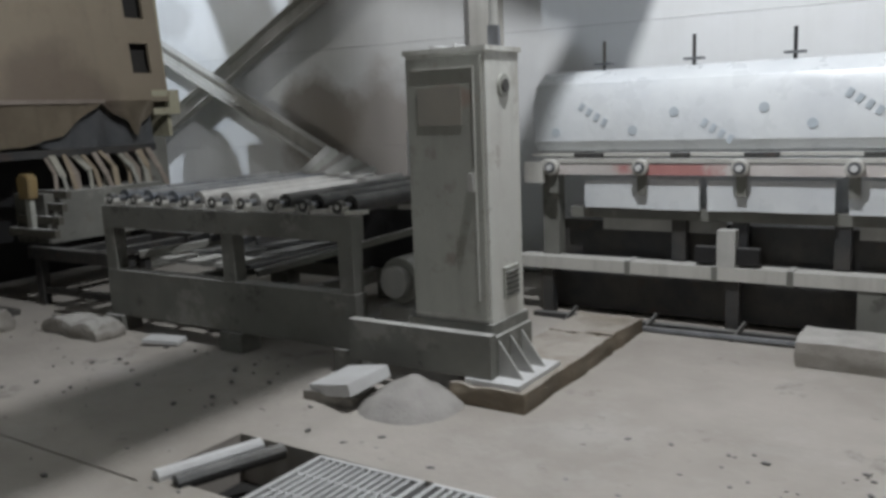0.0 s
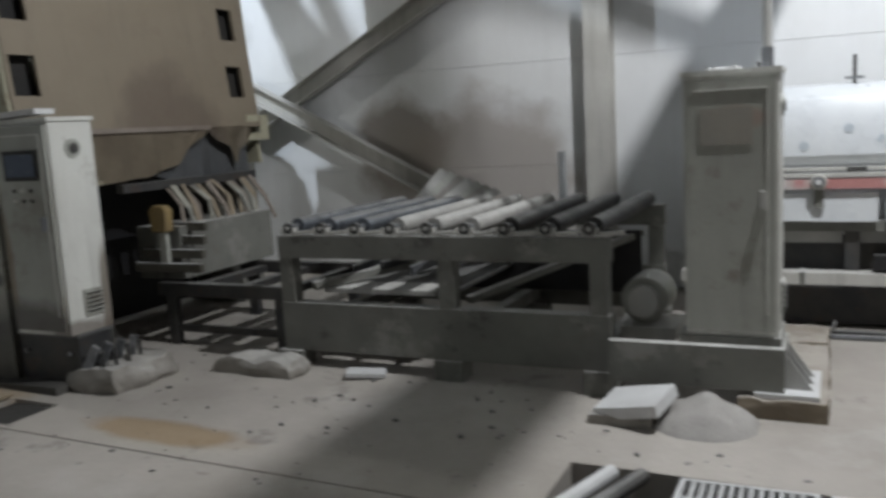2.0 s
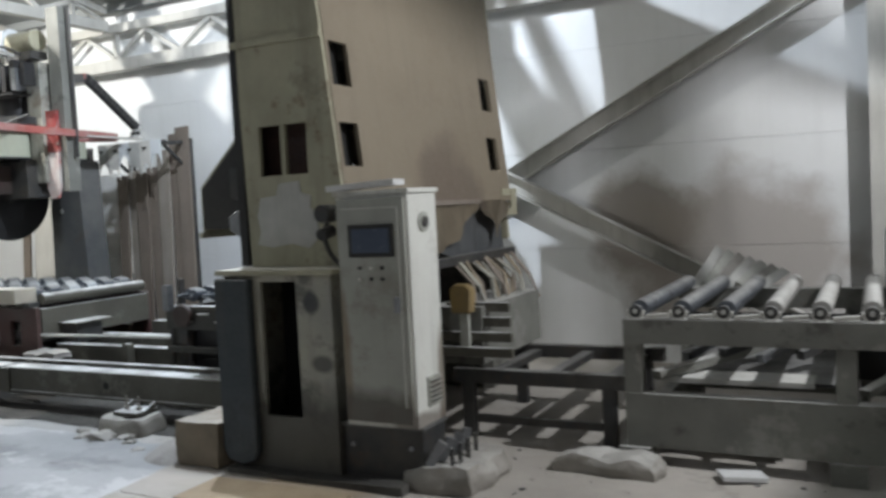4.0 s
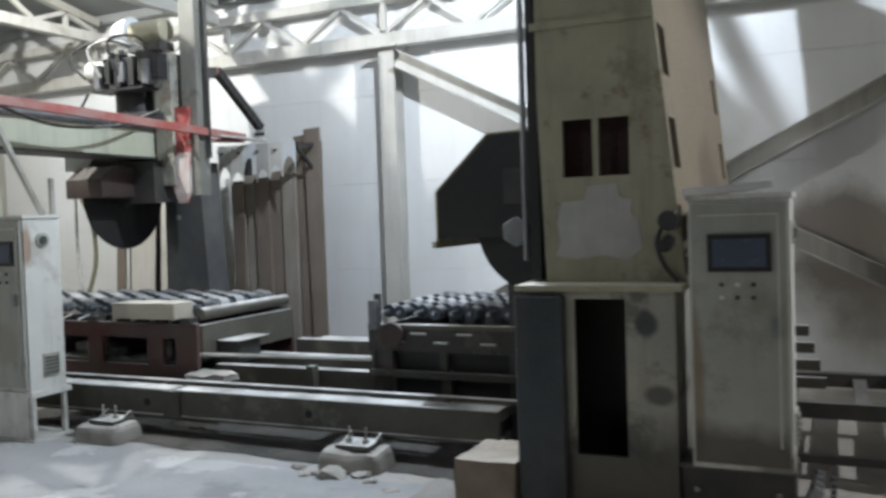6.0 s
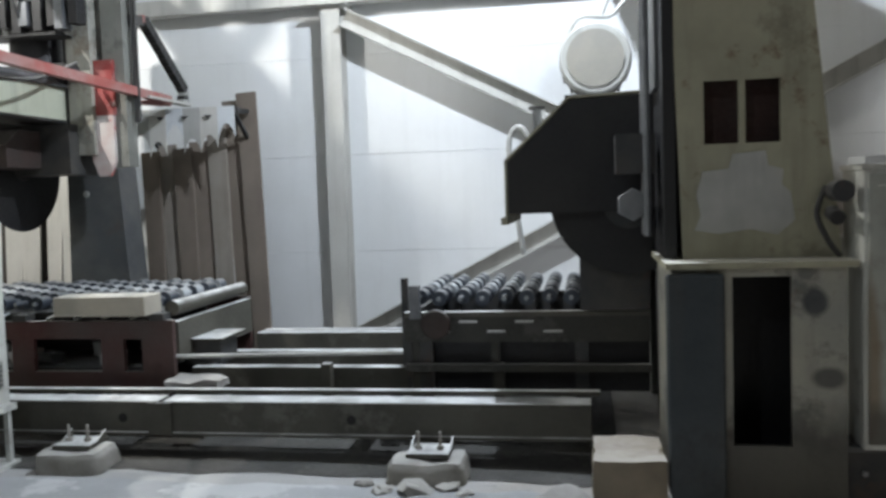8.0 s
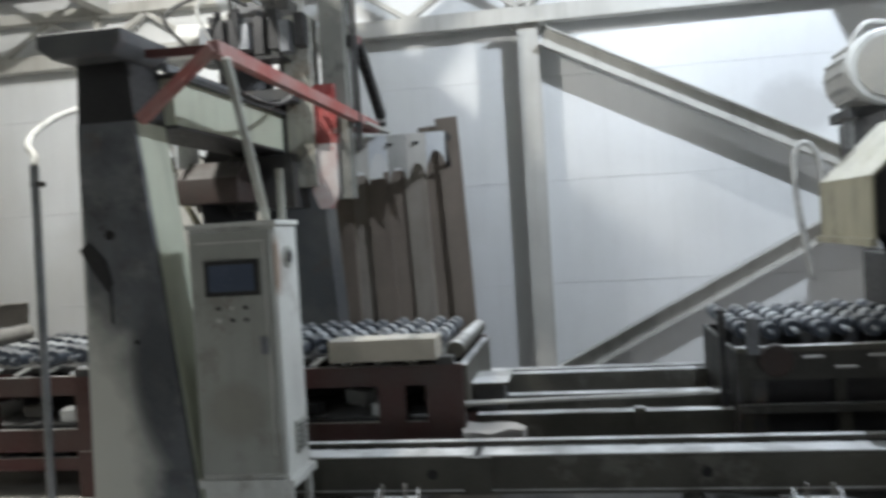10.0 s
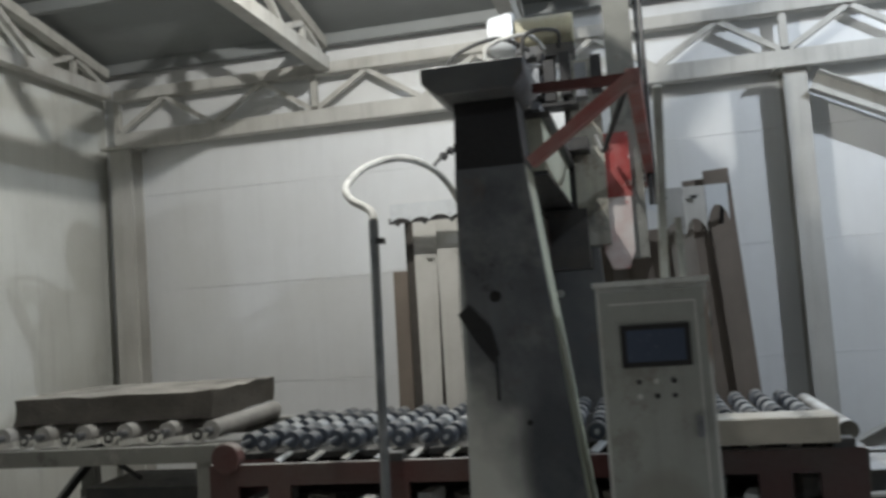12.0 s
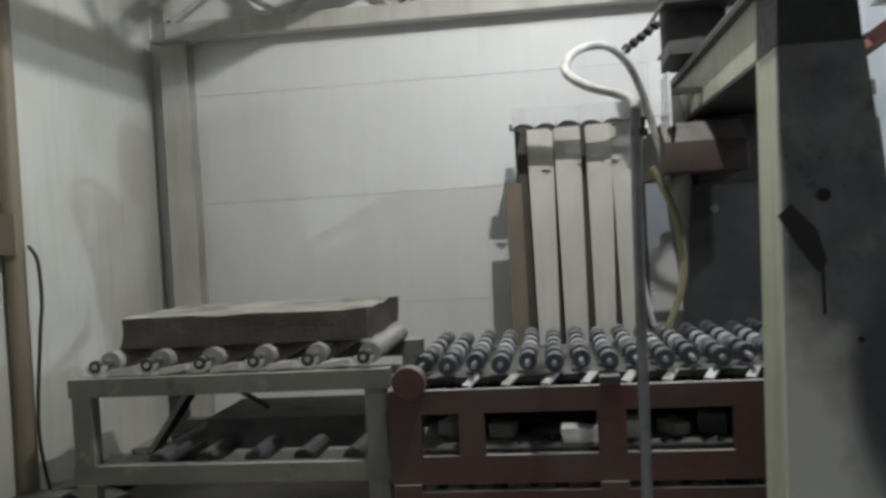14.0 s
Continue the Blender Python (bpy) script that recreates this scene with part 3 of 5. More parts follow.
control_cabinet(-2.46, 3.5, 0.45, 0.33, 0.4, 1.71, "tall grey-green control cabinet on a steel base", False, 1)
st = thing("base_channel", (-2.6, 3.55, 0.06), "dusty grey steel base channel with gusseted foot", "steel base")
part("channel", bx(B(), -2.855, -1.98, 3.42, 3.48, 0.14, 0.36), FRAME_GREY, st)
part("cross_member", bx(B(), -2.5, -2.0, 3.485, 3.86, 0.34, 0.398), FRAME_GREY, st)
part("foot_plate", bx(B(), -2.12, -1.82, 3.4, 3.86, 0.115, 0.139), PAPER, st, "pale bolted foot plate")
for k in range(3):
    yy = 3.5 + k * 0.12
    bm = prism(B(), [(-1.979, 0.139), (-1.85, 0.139), (-1.979, 0.32)], "y", yy, yy + 0.012)
    part("gusset", bm, MOTOR, st, "", 0)
part("post", bx(B(), -2.02, -1.981, 3.486, 3.86, 0.139, 0.34), FRAME_GREY, st)
bm = rough(bx(B(), -2.36, -2.2, 3.56, 3.74, 1.735, 1.752), 3, 0.012, 14)
tagged(part("film_scrap", bm, PAPER, None, "", 0), "crumpled white film scrap on the cabinet top", "scrap")
mast = thing("conduit", (-2.08, 3.7, 1.735), "white conduit pipe rising from the cabinet top", "pipe")
part("pipe", cyl(B(), (-2.08, 3.72, 1.735), (-2.08, 3.72, 4.4), 0.022, n=10), MOTOR, mast, "", 0)
part("coupling", cyl(B(), (-2.08, 3.72, 1.736), (-2.08, 3.72, 1.84), 0.032, n=10), STEEL, mast, "", 0)

pl = thing("concrete_plinth", (-2.0, 4.2, 0.0), "chipped brown-stained concrete plinth of two slabs", "plinth")
part("slab", rough(bx(B(), -2.2, -1.78, 3.37, 4.5, 0.0, 0.115), 12, 0.014, 9, 0.04), EARTHY, pl, "", 0)
part("slab", rough(bx(B(), -2.2, -1.79, 4.53, 5.0, 0.0, 0.11), 9, 0.014, 7, 0.05), EARTHY, pl, "", 0)

# broken tile and stone lumps by the plinth
bm = rough(bx(B(), -2.88, -2.56, 3.06, 3.27, 0.008, 0.07), 7, 0.01, 11, 0.08)
tagged(part("stone_offcut", bm, CONCRETE, None, "", 0), "flat grey stone offcut lying on the floor", "stone", "stone offcuts")
bm = bx(B(), -0.17, 0.17, -0.13, 0.13, -0.03, 0.03)
so = part("stone_offcut", rough(bm, 1, 0.008, 9), PAPER, None, "", 0)
so.matrix_basis = pose(-2.66, 3.17, 0.118, 9, -12, -14)
tagged(so, "pale sawn stone offcut leaning on another", "stone", "stone offcuts")


def heap(x, y, r, h, material, label, seed):
    bm = B()
    n = 22
    for i in range(n + 1):
        for j in range(n + 1):
            u, v = (i / n * 2 - 1) * r, (j / n * 2 - 1) * r
            k = max(0.0, 1 - math.hypot(u, v) / r)
            zz = h * k ** 0.8 + (noise.noise(Vector((u * 9, v * 9, seed))) * 0.03 * min(1, k * 4))
            bm.verts.new((x + u, y + v, ground(x) + (zz if k > 0 else -0.02)))
    bm.verts.ensure_lookup_table()
    for i in range(n):
        for j in range(n):
            a = i * (n + 1) + j
            bm.faces.new([bm.verts[a], bm.verts[a + n + 1], bm.verts[a + n + 2], bm.verts[a + 1]])
    return tagged(part("dust_cone", bm, material, None, "", 0), label, "heap")


heap(-2.34, 3.24, 0.27, 0.16, DUST_PILE, "small cone of grey stone dust", 3)

# drain pit and gratings
pit = tagged(part("drain_pit", panel(B(), "z", -0.24, -0.2, [-2.81, -0.61], [2.09, 2.56]), HOLE, None, "", 0), "dark open drain pit under gratings", "drain", kind="structure")


def grating(x0, x1, y0, y1, z):
    t = thing("floor_grating", ((x0 + x1) / 2, (y0 + y1) / 2, z), "dusty pale steel bar grating over the drain", "grating", "floor gratings")
    bm = bx(B(), x0, x1, y0, y0 + 0.02, z - 0.03, z + 0.012)
    bx(bm, x0, x1, y1 - 0.02, y1, z - 0.03, z + 0.012)
    bx(bm, x0, x0 + 0.02, y0 + 0.021, y1 - 0.021, z - 0.03, z + 0.012)
    bx(bm, x1 - 0.02, x1, y0 + 0.021, y1 - 0.021, z - 0.03, z + 0.012)
    part("frame", bm, PAPER, t, "", 0)
    k = x0 + 0.05
    while k < x1 - 0.04:
        part("grate_bar", bx(B(), k, k + 0.014, y0 + 0.02, y1 - 0.02, z - 0.03, z + 0.01), PAPER, t, "", 0)
        k += 0.038
    for yy in (y0 + (y1 - y0) / 3, y0 + (y1 - y0) * 2 / 3):
        part("cross_rod", cyl(B(), (x0 + 0.02, yy, z - 0.002), (x1 - 0.02, yy, z - 0.002), 0.008, n=6), PAPER, t, "", 0)


grating(-2.34, -1.8, 2.08, 2.57, 0.0)
grating(-1.76, -1.2, 2.08, 2.57, 0.0)
grating(-1.17, -0.62, 2.08, 2.57, 0.0)
for k in range(2):
    bm = cyl(B(), (-2.76 + k * 0.12, 2.05, 0.03), (-2.62 + k * 0.13, 2.5, 0.03), 0.035, n=10)
    tagged(part("pipe_offcut", bm, (PAPER, DARK)[k], None, "", 0), "short steel pipe lying across the open drain", "pipe", "pipe offcuts")

# ---- polishing line with a wrapped hood, by the wall ----
pm = thing("polishing_machine", (-0.8, 5.5, 0.0), "long stone machine with film-wrapped hood and dusty beams", "machine")
bm = B()
pts = [(5.35, 1.12), (5.3, 1.2), (5.3, 1.45), (5.36, 1.58), (5.5, 1.66), (5.8, 1.68), (5.95, 1.6), (6.0, 1.12)]
prism(bm, pts, "x", -2.68, 1.0)
hood = part("hood", bm, FILM, pm, "rounded hood wrapped in white protective film", 0.02)
rnd = random.Random(4)
for i in range(13):
    px, pz = -2.5 + i * 0.27, 1.27 + 0.12 * (i % 2) + rnd.uniform(-0.02, 0.02)
    if i % 3 == 1:
        for k in range(4):
            o = part("print_bar", bx(B(), -0.016, 0.016, -0.0015, 0.0015, -0.026, 0.026), PRINT, hood, "", 0)
            o.matrix_basis = pose(px - 0.08 + k * 0.052, 5.2965, pz + 0.05 - k * 0.034, 0, 32, 0)
    else:
        part("print_ring", cyl(B(), (px, 5.295, pz), (px, 5.298, pz), 0.03, n=14), PRINT, hood, "", 0)
part("edge_trim", bx(B(), -2.68, 1.0, 5.28, 5.34, 1.1, 1.119), STEEL_WHITE, pm)
for k in range(6):
    cx = -2.35 + k * 0.55 + 0.1 * (k % 2)
    part("hood_clamp", bx(B(), cx, cx + 0.2 - 0.08 * (k % 2), 5.255, 5.279, 1.092, 1.122), DARK, pm)
part("upper_rail", bx(B(), -2.56, 1.0, 5.2, 5.27, 1.062, 1.086), STEEL_WHITE, pm, "pale upper rail")
part("front_rail", bx(B(), -2.62, 1.0, 5.2, 5.29, 0.985, 1.05), RAIL_PINK, pm, "white rail streaked with red")
part("rail_end", bx(B(), -2.68, -2.54, 5.16, 5.199, 0.93, 1.07), STEEL_WHITE, pm)
for i in range(6):
    px = -2.48 + i * 0.615
    bm = cyl(B(), (px, 5.15, 1.035), (px, 5.199, 1.035), 0.052, n=18)
    ring = part("guide_wheel", bm, STEEL_WHITE, pm, "pale guide wheel", 0.006)
    part("wheel_groove", cyl(B(), (px, 5.146, 1.035), (px, 5.1495, 1.035), 0.036, n=16), STEEL, ring, "", 0)
    part("wheel_hub", cyl(B(), (px, 5.13, 1.035), (px, 5.1455, 1.035), 0.02, n=10), PAPER, ring, "", 0)
    part("wheel_bracket", bx(B(), px - 0.03, px + 0.03, 5.2, 5.226, 0.86, 0.984), FRAME_GREY, pm)
    qx = px + 0.21
    rod = cyl(B(), (qx, 5.6, 1.66), (qx, 5.6, 1.86), 0.012, n=8)
    r_ = part("top_rod", rod, DARK, pm, "", 0)
    part("rod_flange", bx(B(), qx - 0.06, qx + 0.06, 5.56, 5.64, 1.7, 1.715), STEEL, r_)
for k, (x0, x1) in enumerate(((-2.27, -1.51), (-1.46, -0.74), (-0.66, 0.4))):
    part("splash_plate", rough(bx(B(), x0, x1, 5.235, 5.265, 0.765, 0.955), 2, 0.006, 8), FILM, pm, "pale dented splash plate", 0)
part("mid_beam", bx(B(), -2.4, 1.0, 5.3, 5.4, 0.69, 0.76), FRAME_GREY, pm)
for x0, x1 in ((-2.2, -1.72), (-1.62, -1.38), (-0.62, 0.3)):
    part("back_strip", bx(B(), x0, x1, 5.385, 5.405, 0.6, 0.688), MOTOR, pm, "pale strip under the beam")
for px in (-1.66, -1.28, -0.7):
    part("hanger", bx(B(), px - 0.045, px + 0.045, 5.31, 5.384, 0.43, 0.689), DARK, pm)
part("lower_rail", bx(B(), -2.76, 1.0, 5.2, 5.34, 0.34, 0.42), STEEL_WHITE, pm, "dust-covered lower rail")
for px in (-1.98, -1.42, -0.98, -0.3):
    part("rail_joint", bx(B(), px, px + 0.035, 5.192, 5.348, 0.335, 0.426), FRAME_GREY, pm)
part("tank", bx(B(), -2.6, 1.0, 5.41, 6.1, 0.03, 0.655), DARK, pm, "dark water tank")
for px in (-2.55, -0.3, 0.6):
    part("post", bx(B(), px - 0.06, px + 0.06, 5.3, 5.4, 0.42, 0.984), FRAME_GREY, pm)
for px in (-2.55, -1.3, -0.3, 0.6):
    part("post", bx(B(), px - 0.04, px + 0.04, 5.23, 5.3, 0.0, 0.339), DARK, pm)
part("lamp_bracket", bx(B(), -1.39, -1.28, 5.2, 5.29, 0.421, 0.65), MOTOR, pm, "pale bracket between two black boxes")
for x0 in (-1.53, -1.275):
    part("switch_box", bx(B(), x0, x0 + 0.13, 5.22, 5.29, 0.44, 0.54), BLACK, pm, "black switch box")
part("end_housing", bx(B(), -0.6, 1.0, 5.21, 5.33, 0.05, 0.339), FRAME_GREY, pm, "grey drive housing")
for k in range(5):
    px = -2.3 + k * 0.55
    bm = bar(B(), (px, 5.16, 0.1), (px - 0.06, 5.05, 0.0), 0.02)
    part("anchor_bar", bm, DARK, pm, "", 0)
part("base_rail", bx(B(), -2.6, -0.9, 5.1, 5.16, 0.0, 0.05), DARK, pm)
part("floor_pipe", cyl(B(), (-2.2, 5.02, 0.03), (-0.86, 5.06, 0.03), 0.018, n=8), STEEL, pm, "", 0)
bm = rough(bx(B(), -0.85, -0.1, 4.7, 5.05, 0.0, 0.15), 8, 0.015, 7, 0.1)
tagged(part("concrete_block", bm, CONCRETE, None, "", 0), "pale concrete footing block", "block", "footing blocks")

# ---- machine B: closed saw with tall hood ----
mb = thing("stone_saw", (-6.7, 3.6, 0.1), "tall pale-yellow stone saw with beige hood and rust", "stone saw", "stone saws")


def lean(x, y, z):
    """The hood's walls lean outwards as they come down."""
    return (x + (2.6 - z) * (0.10 if x > -6.8 else 0.0), y, z)


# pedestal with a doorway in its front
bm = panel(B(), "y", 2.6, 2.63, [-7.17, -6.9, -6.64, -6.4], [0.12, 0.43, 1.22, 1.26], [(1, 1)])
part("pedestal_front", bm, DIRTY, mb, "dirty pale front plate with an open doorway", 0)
bm = bx(B(), -7.17, -7.14, 2.631, 3.4, 0.12, 1.26)
bx(bm, -6.43, -6.4, 2.631, 3.4, 0.12, 1.26)
bx(bm, -7.139, -6.431, 3.37, 3.4, 0.12, 1.26)
part("pedestal_sides", bm, DIRTY, mb, "", 0)
# black plate behind the doorway, painted in place of the shade inside
part("inner_back_shade", bx(B(), -7.13, -6.44, 3.1, 3.12, 0.13, 1.25), BLACK, mb, "black plate standing in for shade inside the doorway", 0)
bm = prism(B(), [(-7.2, 1.24), (-7.2, 0.22), (-7.17, 0.16), (-7.06, 0.13), (-6.97, 0.16), (-6.94, 0.22), (-6.94, 1.24)], "y", 2.54, 2.595)
part("dark_flap", bm, FLAP, mb, "blue-black rubber flap with rounded foot", 0.01)
part("ledge", bx(B(), -7.2, -6.36, 2.56, 3.42, 1.261, 1.29), PALE, mb, "", 0.006)
# window column over the pedestal
bm = panel(B(), "y", 2.79, 2.82, [-7.12, -6.99, -6.83, -6.80, -6.64, -6.5], [1.29, 1.84, 2.14, 4.0], [(1, 1), (3, 1)], lambda x, y, z: (x + (2.1 - z) * 0.03 * (x < -7.1) + (2.6 - z) * 0.10 * (x > -6.55), y, z))
part("window_front", bm, PALE, mb, "pale front plate with two square windows", 0)
part("window_back", bx(B(), -7.08, -6.6, 2.95, 2.97, 1.7, 2.3), RUST_DARK, mb, "rust-brown interior behind the windows", 0)
bm = bx(B(), -7.18, -7.125, 2.79, 3.5, 1.3, 4.0)
part("slide_rail", bm, BLACK, mb, "black vertical slide rail")
part("slide_plate", bx(B(), -7.2, -7.181, 3.0, 3.5, 2.15, 4.0), COLUMN_DARK, mb, "blue-grey slide plate", 0)
for yy in (2.92, 3.12):
    part("guide_rod", cyl(B(), (-7.25, yy, 1.4), (-7.25, yy, 4.0), 0.018, n=8), STEEL, mb, "", 0)
part("worn_patch", prism(B(), [(-7.04, 1.43), (-6.93, 1.41), (-6.78, 1.43), (-6.66, 1.40), (-6.58, 1.47), (-6.6, 1.60), (-6.64, 1.64), (-6.63, 1.71), (-6.70, 1.73), (-6.71, 1.80), (-6.86, 1.79), (-6.88, 1.72), (-7.0, 1.71), (-7.03, 1.60), (-7.01, 1.5)], "y", 2.784, 2.789), MOTOR, mb, "scraped pale patch", 0)
# big side plate with four square holes
ys = [2.83, 2.86, 3.06, 4.96, 5.16, 5.3]
bm = panel(B(), "x", -6.53, -6.5, ys, [1.62, 1.87, 2.13, 2.35, 2.61, 4.0], [(1, 1), (3, 1), (1, 3), (3, 3)], lean)
side = part("side_plate", bm, BEIGE, mb, "beige side plate with square holes and brown spray stain", 0)
# near-black panels put the shade behind the square holes into colour
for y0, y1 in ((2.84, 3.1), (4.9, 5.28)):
    part("hole_shade", panel(B(), "x", -6.62, -6.6, [y0, y1], [1.64, 3.95], (), lean), HOLE, mb, "", 0)
part("top_plate", bx(B(), -7.1, -6.66, 2.79, 4.4, 4.001, 4.02), PALE, mb, "", 0)
part("rear_plate", prism(B(), [(-7.1, 1.3), (-6.45, 1.3), (-6.62, 4.0), (-6.68, 4.0), (-6.62, 2.6), (-7.1, 2.3)], "y", 5.32, 5.36), PALE, mb)
bm = panel(B(), "x", -6.42, -6.40, [5.12, 5.3, 5.42], [1.5, 1.56, 1.66, 1.72], [(0, 1)])
part("bracket", bm, PALE, mb, "", 0)
# hanging splash cloths and torn plate corner under the side plate
def cloth(name, edge, material, label, depth):
    """A cloth hung from the plate's lower edge; edge gives (y, z) along its foot."""
    bm = B()
    rows = []
    for (y0, z0), (y1, z1) in zip(edge, edge[1:]):
        for k in range(6):
            f = k / 6
            rows.append((y0 + (y1 - y0) * f, z0 + (z1 - z0) * f))
    rows.append(edge[-1])
    grid = []
    for y, z in rows:
        column = []
        for k in range(7):
            f = k / 6
            fold = 0.018 * math.sin(y * 21 + 2 * f) * f + 0.012 * noise.noise(Vector((y * 5, f * 2, depth * 40)))
            column.append(bm.verts.new((-6.385 + depth + fold + 0.03 * f * f, y, 1.63 + (z - 1.63) * f)))
        grid.append(column)
    for a, b in zip(grid, grid[1:]):
        for k in range(6):
            bm.faces.new((a[k], a[k + 1], b[k + 1], b[k]))
    bmesh.ops.solidify(bm, geom=bm.faces[:], thickness=0.006)
    return part(name, bm, material, mb, label, 0)


cloth("splash_cloth", [(2.95, 1.36), (3.3, 1.25), (3.55, 1.27), (3.83, 1.28), (4.16, 1.35), (4.41, 1.53), (4.55, 1.6)], CLOTH, "sagging tan splash cloth", 0.0)
cloth("rubber_cloth", [(3.9, 1.3), (4.2, 1.22), (4.48, 1.24), (4.7, 1.16), (4.94, 1.1), (5.1, 1.2)], FLAP_GREY, "blue-grey rubber cloth", -0.05)
cloth("torn_corner", [(4.56, 1.6), (4.66, 1.52), (4.78, 1.46), (4.86, 1.34), (4.91, 1.32), (4.95, 1.43), (5.03, 1.5), (5.08, 1.6)], BEIGE, "torn beige plate corner", 0.004)
part("seam_strip", bar(B(), (-6.372, 3.0, 1.63), (-6.372, 4.6, 1.625), 0.02, 0.035), PALE_EDGE, mb, "pale folded plate edge", 0.003)
rnd = random.Random(7)
# blade guard on the -x side, open to the front
guard = [(-8.0, 1.5), (-8.0, 1.82), (-7.64, 2.16), (-7.0, 2.18), (-6.65, 1.82), (-6.65, 1.5)]
bm = prism(B(), guard, "y", 4.33, 4.35)
part("guard_back", bm, BLACK, mb, "black blade guard back", 0)
for (x0, z0), (x1, z1) in zip(guard, guard[1:]):
    bm = bar(B(), (x0, 3.845, z0), (x1, 3.845, z1), 0.965, 0.015, Vector((z1 - z0, 0, x0 - x1)))
    part("guard_sheet", bm, PALE, mb, "pale folded guard sheet", 0)
part("guard_lip", bx(B(), -8.03, -7.995, 3.34, 4.36, 1.46, 1.5), PALE, mb)
for k in range(5):
    part("blade", cyl(B(), (-7.32, 3.45 + k * 0.17, 1.6), (-7.32, 3.456 + k * 0.17, 1.6), 0.44, n=64), BLACK, mb, "dark saw disc", 0)
part("flange", cyl(B(), (-7.32, 3.39, 1.56), (-7.32, 3.449, 1.56), 0.14, n=24), DARK, mb, "", 0)
part("spindle", cyl(B(), (-7.32, 3.0, 1.56), (-7.32, 3.389, 1.56), 0.05, n=16), DARK, mb, "greasy spindle", 0)
part("spindle_nut", cyl(B(), (-7.32, 2.94, 1.56), (-7.32, 2.999, 1.56), 0.085, n=6), STEEL, mb, "", 0.004)
part("bracket_arm", bx(B(), -7.4, -7.2, 2.98, 3.2, 1.72, 1.92), DARK, mb)
part("front_cover", prism(B(), [(-7.99, 1.52), (-7.99, 1.81), (-7.63, 2.145), (-7.02, 2.165), (-6.66, 1.81), (-6.66, 1.52)], "y", 3.355, 3.361), BLACK, mb, "black front guard plate", 0)
# motor over the guard
MX, MZ = -7.47, 2.56
bm = cyl(B(), (MX, 4.75, MZ), (MX, 5.25, MZ), 0.235, n=28)
mo = part("motor", bm, MOTOR, mb, "white dusty motor", 0.01)
part("fan_cowl", cyl(B(), (MX, 4.62, MZ), (MX, 4.749, MZ), 0.25, 0.255, n=28), MOTOR, mo, "", 0.014)
part("cowl_grille", cyl(B(), (MX, 4.612, MZ), (MX, 4.619, MZ), 0.2, n=28), SMEAR, mo, "grey fan grille", 0)
for k in range(16):
    a = math.tau * k / 16
    part("cooling_fin", bar(B(), (MX + 0.24 * math.cos(a), 4.76, MZ + 0.24 * math.sin(a)), (MX + 0.24 * math.cos(a), 5.22, MZ + 0.24 * math.sin(a)), 0.008, 0.03, (math.cos(a), 0, math.sin(a))), MOTOR, mo, "", 0)
part("motor_foot", bx(B(), MX - 0.22, MX + 0.22, 4.7, 5.2, 2.25, 2.32), DARK, mb)
part("carriage", bx(B(), -7.6, -7.19, 4.36, 5.3, 1.9, 2.249), DARK, mb)
part("lifting_eye", cyl(B(), (MX, 4.9, 2.79), (MX, 4.9, 2.85), 0.03, n=8), STEEL, mo, "", 0)
part("valve", cyl(B(), (-7.86, 4.2, 2.02), (-7.86, 4.2, 2.18), 0.03, n=10), STEEL, mb, "", 0)
part("valve_wheel", cyl(B(), (-7.86, 4.2, 2.181), (-7.86, 4.2, 2.2), 0.055, n=14), DARK, mb, "", 0)
part("dust_housing", bx(B(), -7.6, -7.2, 3.55, 4.9, 0.94, 1.36), DARK, mb, "dark saw housing over the table")
part("side_knob", cyl(B(), (-6.42, 2.7, 1.6), (-6.42, 2.58, 1.6), 0.05, n=12), DARK, mb, "dark oily valve knob", 0)
part("side_knob", cyl(B(), (-6.44, 2.7, 1.5), (-6.44, 2.6, 1.48), 0.035, n=12), BLACK, mb, "", 0)
part("top_trim", bx(B(), -7.15, -6.5, 2.77, 2.789, 2.62, 2.66), PALE, mb)
tube("cable", [(-6.45, 2.76, 1.62), (-6.5, 2.72, 1.5), (-6.46, 2.7, 1.38), (-6.4, 2.72, 1.3)], 0.014, RUBBER, mb)
tube("hose", [(-7.8, 4.6, 1.5), (-7.88, 4.6, 1.62), (-7.92, 4.6, 1.95), (-8.0, 4.6, 2.1), (-8.08, 4.6, 2.02), (-8.07, 4.6, 1.7), (-8.0, 4.6, 1.2)], 0.02, HOSE, mb, "pale bent water hose")
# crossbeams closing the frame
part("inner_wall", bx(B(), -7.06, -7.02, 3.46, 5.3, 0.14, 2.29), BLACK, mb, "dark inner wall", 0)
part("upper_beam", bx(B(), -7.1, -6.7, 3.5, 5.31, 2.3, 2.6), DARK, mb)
# dark blue-grey carries the shadow lying on the hood's side
part("hood_side_shaded", bx(B(), -7.1, -7.07, 3.51, 4.45, 2.601, 4.0), COLUMN_DARK, mb, "hood side in dark blue-grey for its shade", 0)
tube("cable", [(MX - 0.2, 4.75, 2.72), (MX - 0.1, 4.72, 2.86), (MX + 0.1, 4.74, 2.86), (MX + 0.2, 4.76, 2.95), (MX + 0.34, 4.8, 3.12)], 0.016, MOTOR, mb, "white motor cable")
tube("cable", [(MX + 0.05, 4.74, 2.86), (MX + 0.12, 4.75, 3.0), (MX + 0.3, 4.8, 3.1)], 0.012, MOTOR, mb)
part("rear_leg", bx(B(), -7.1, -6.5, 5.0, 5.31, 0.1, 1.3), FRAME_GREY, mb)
# black sheet standing in for shade inside the saw
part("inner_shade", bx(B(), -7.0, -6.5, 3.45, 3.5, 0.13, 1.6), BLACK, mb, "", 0)
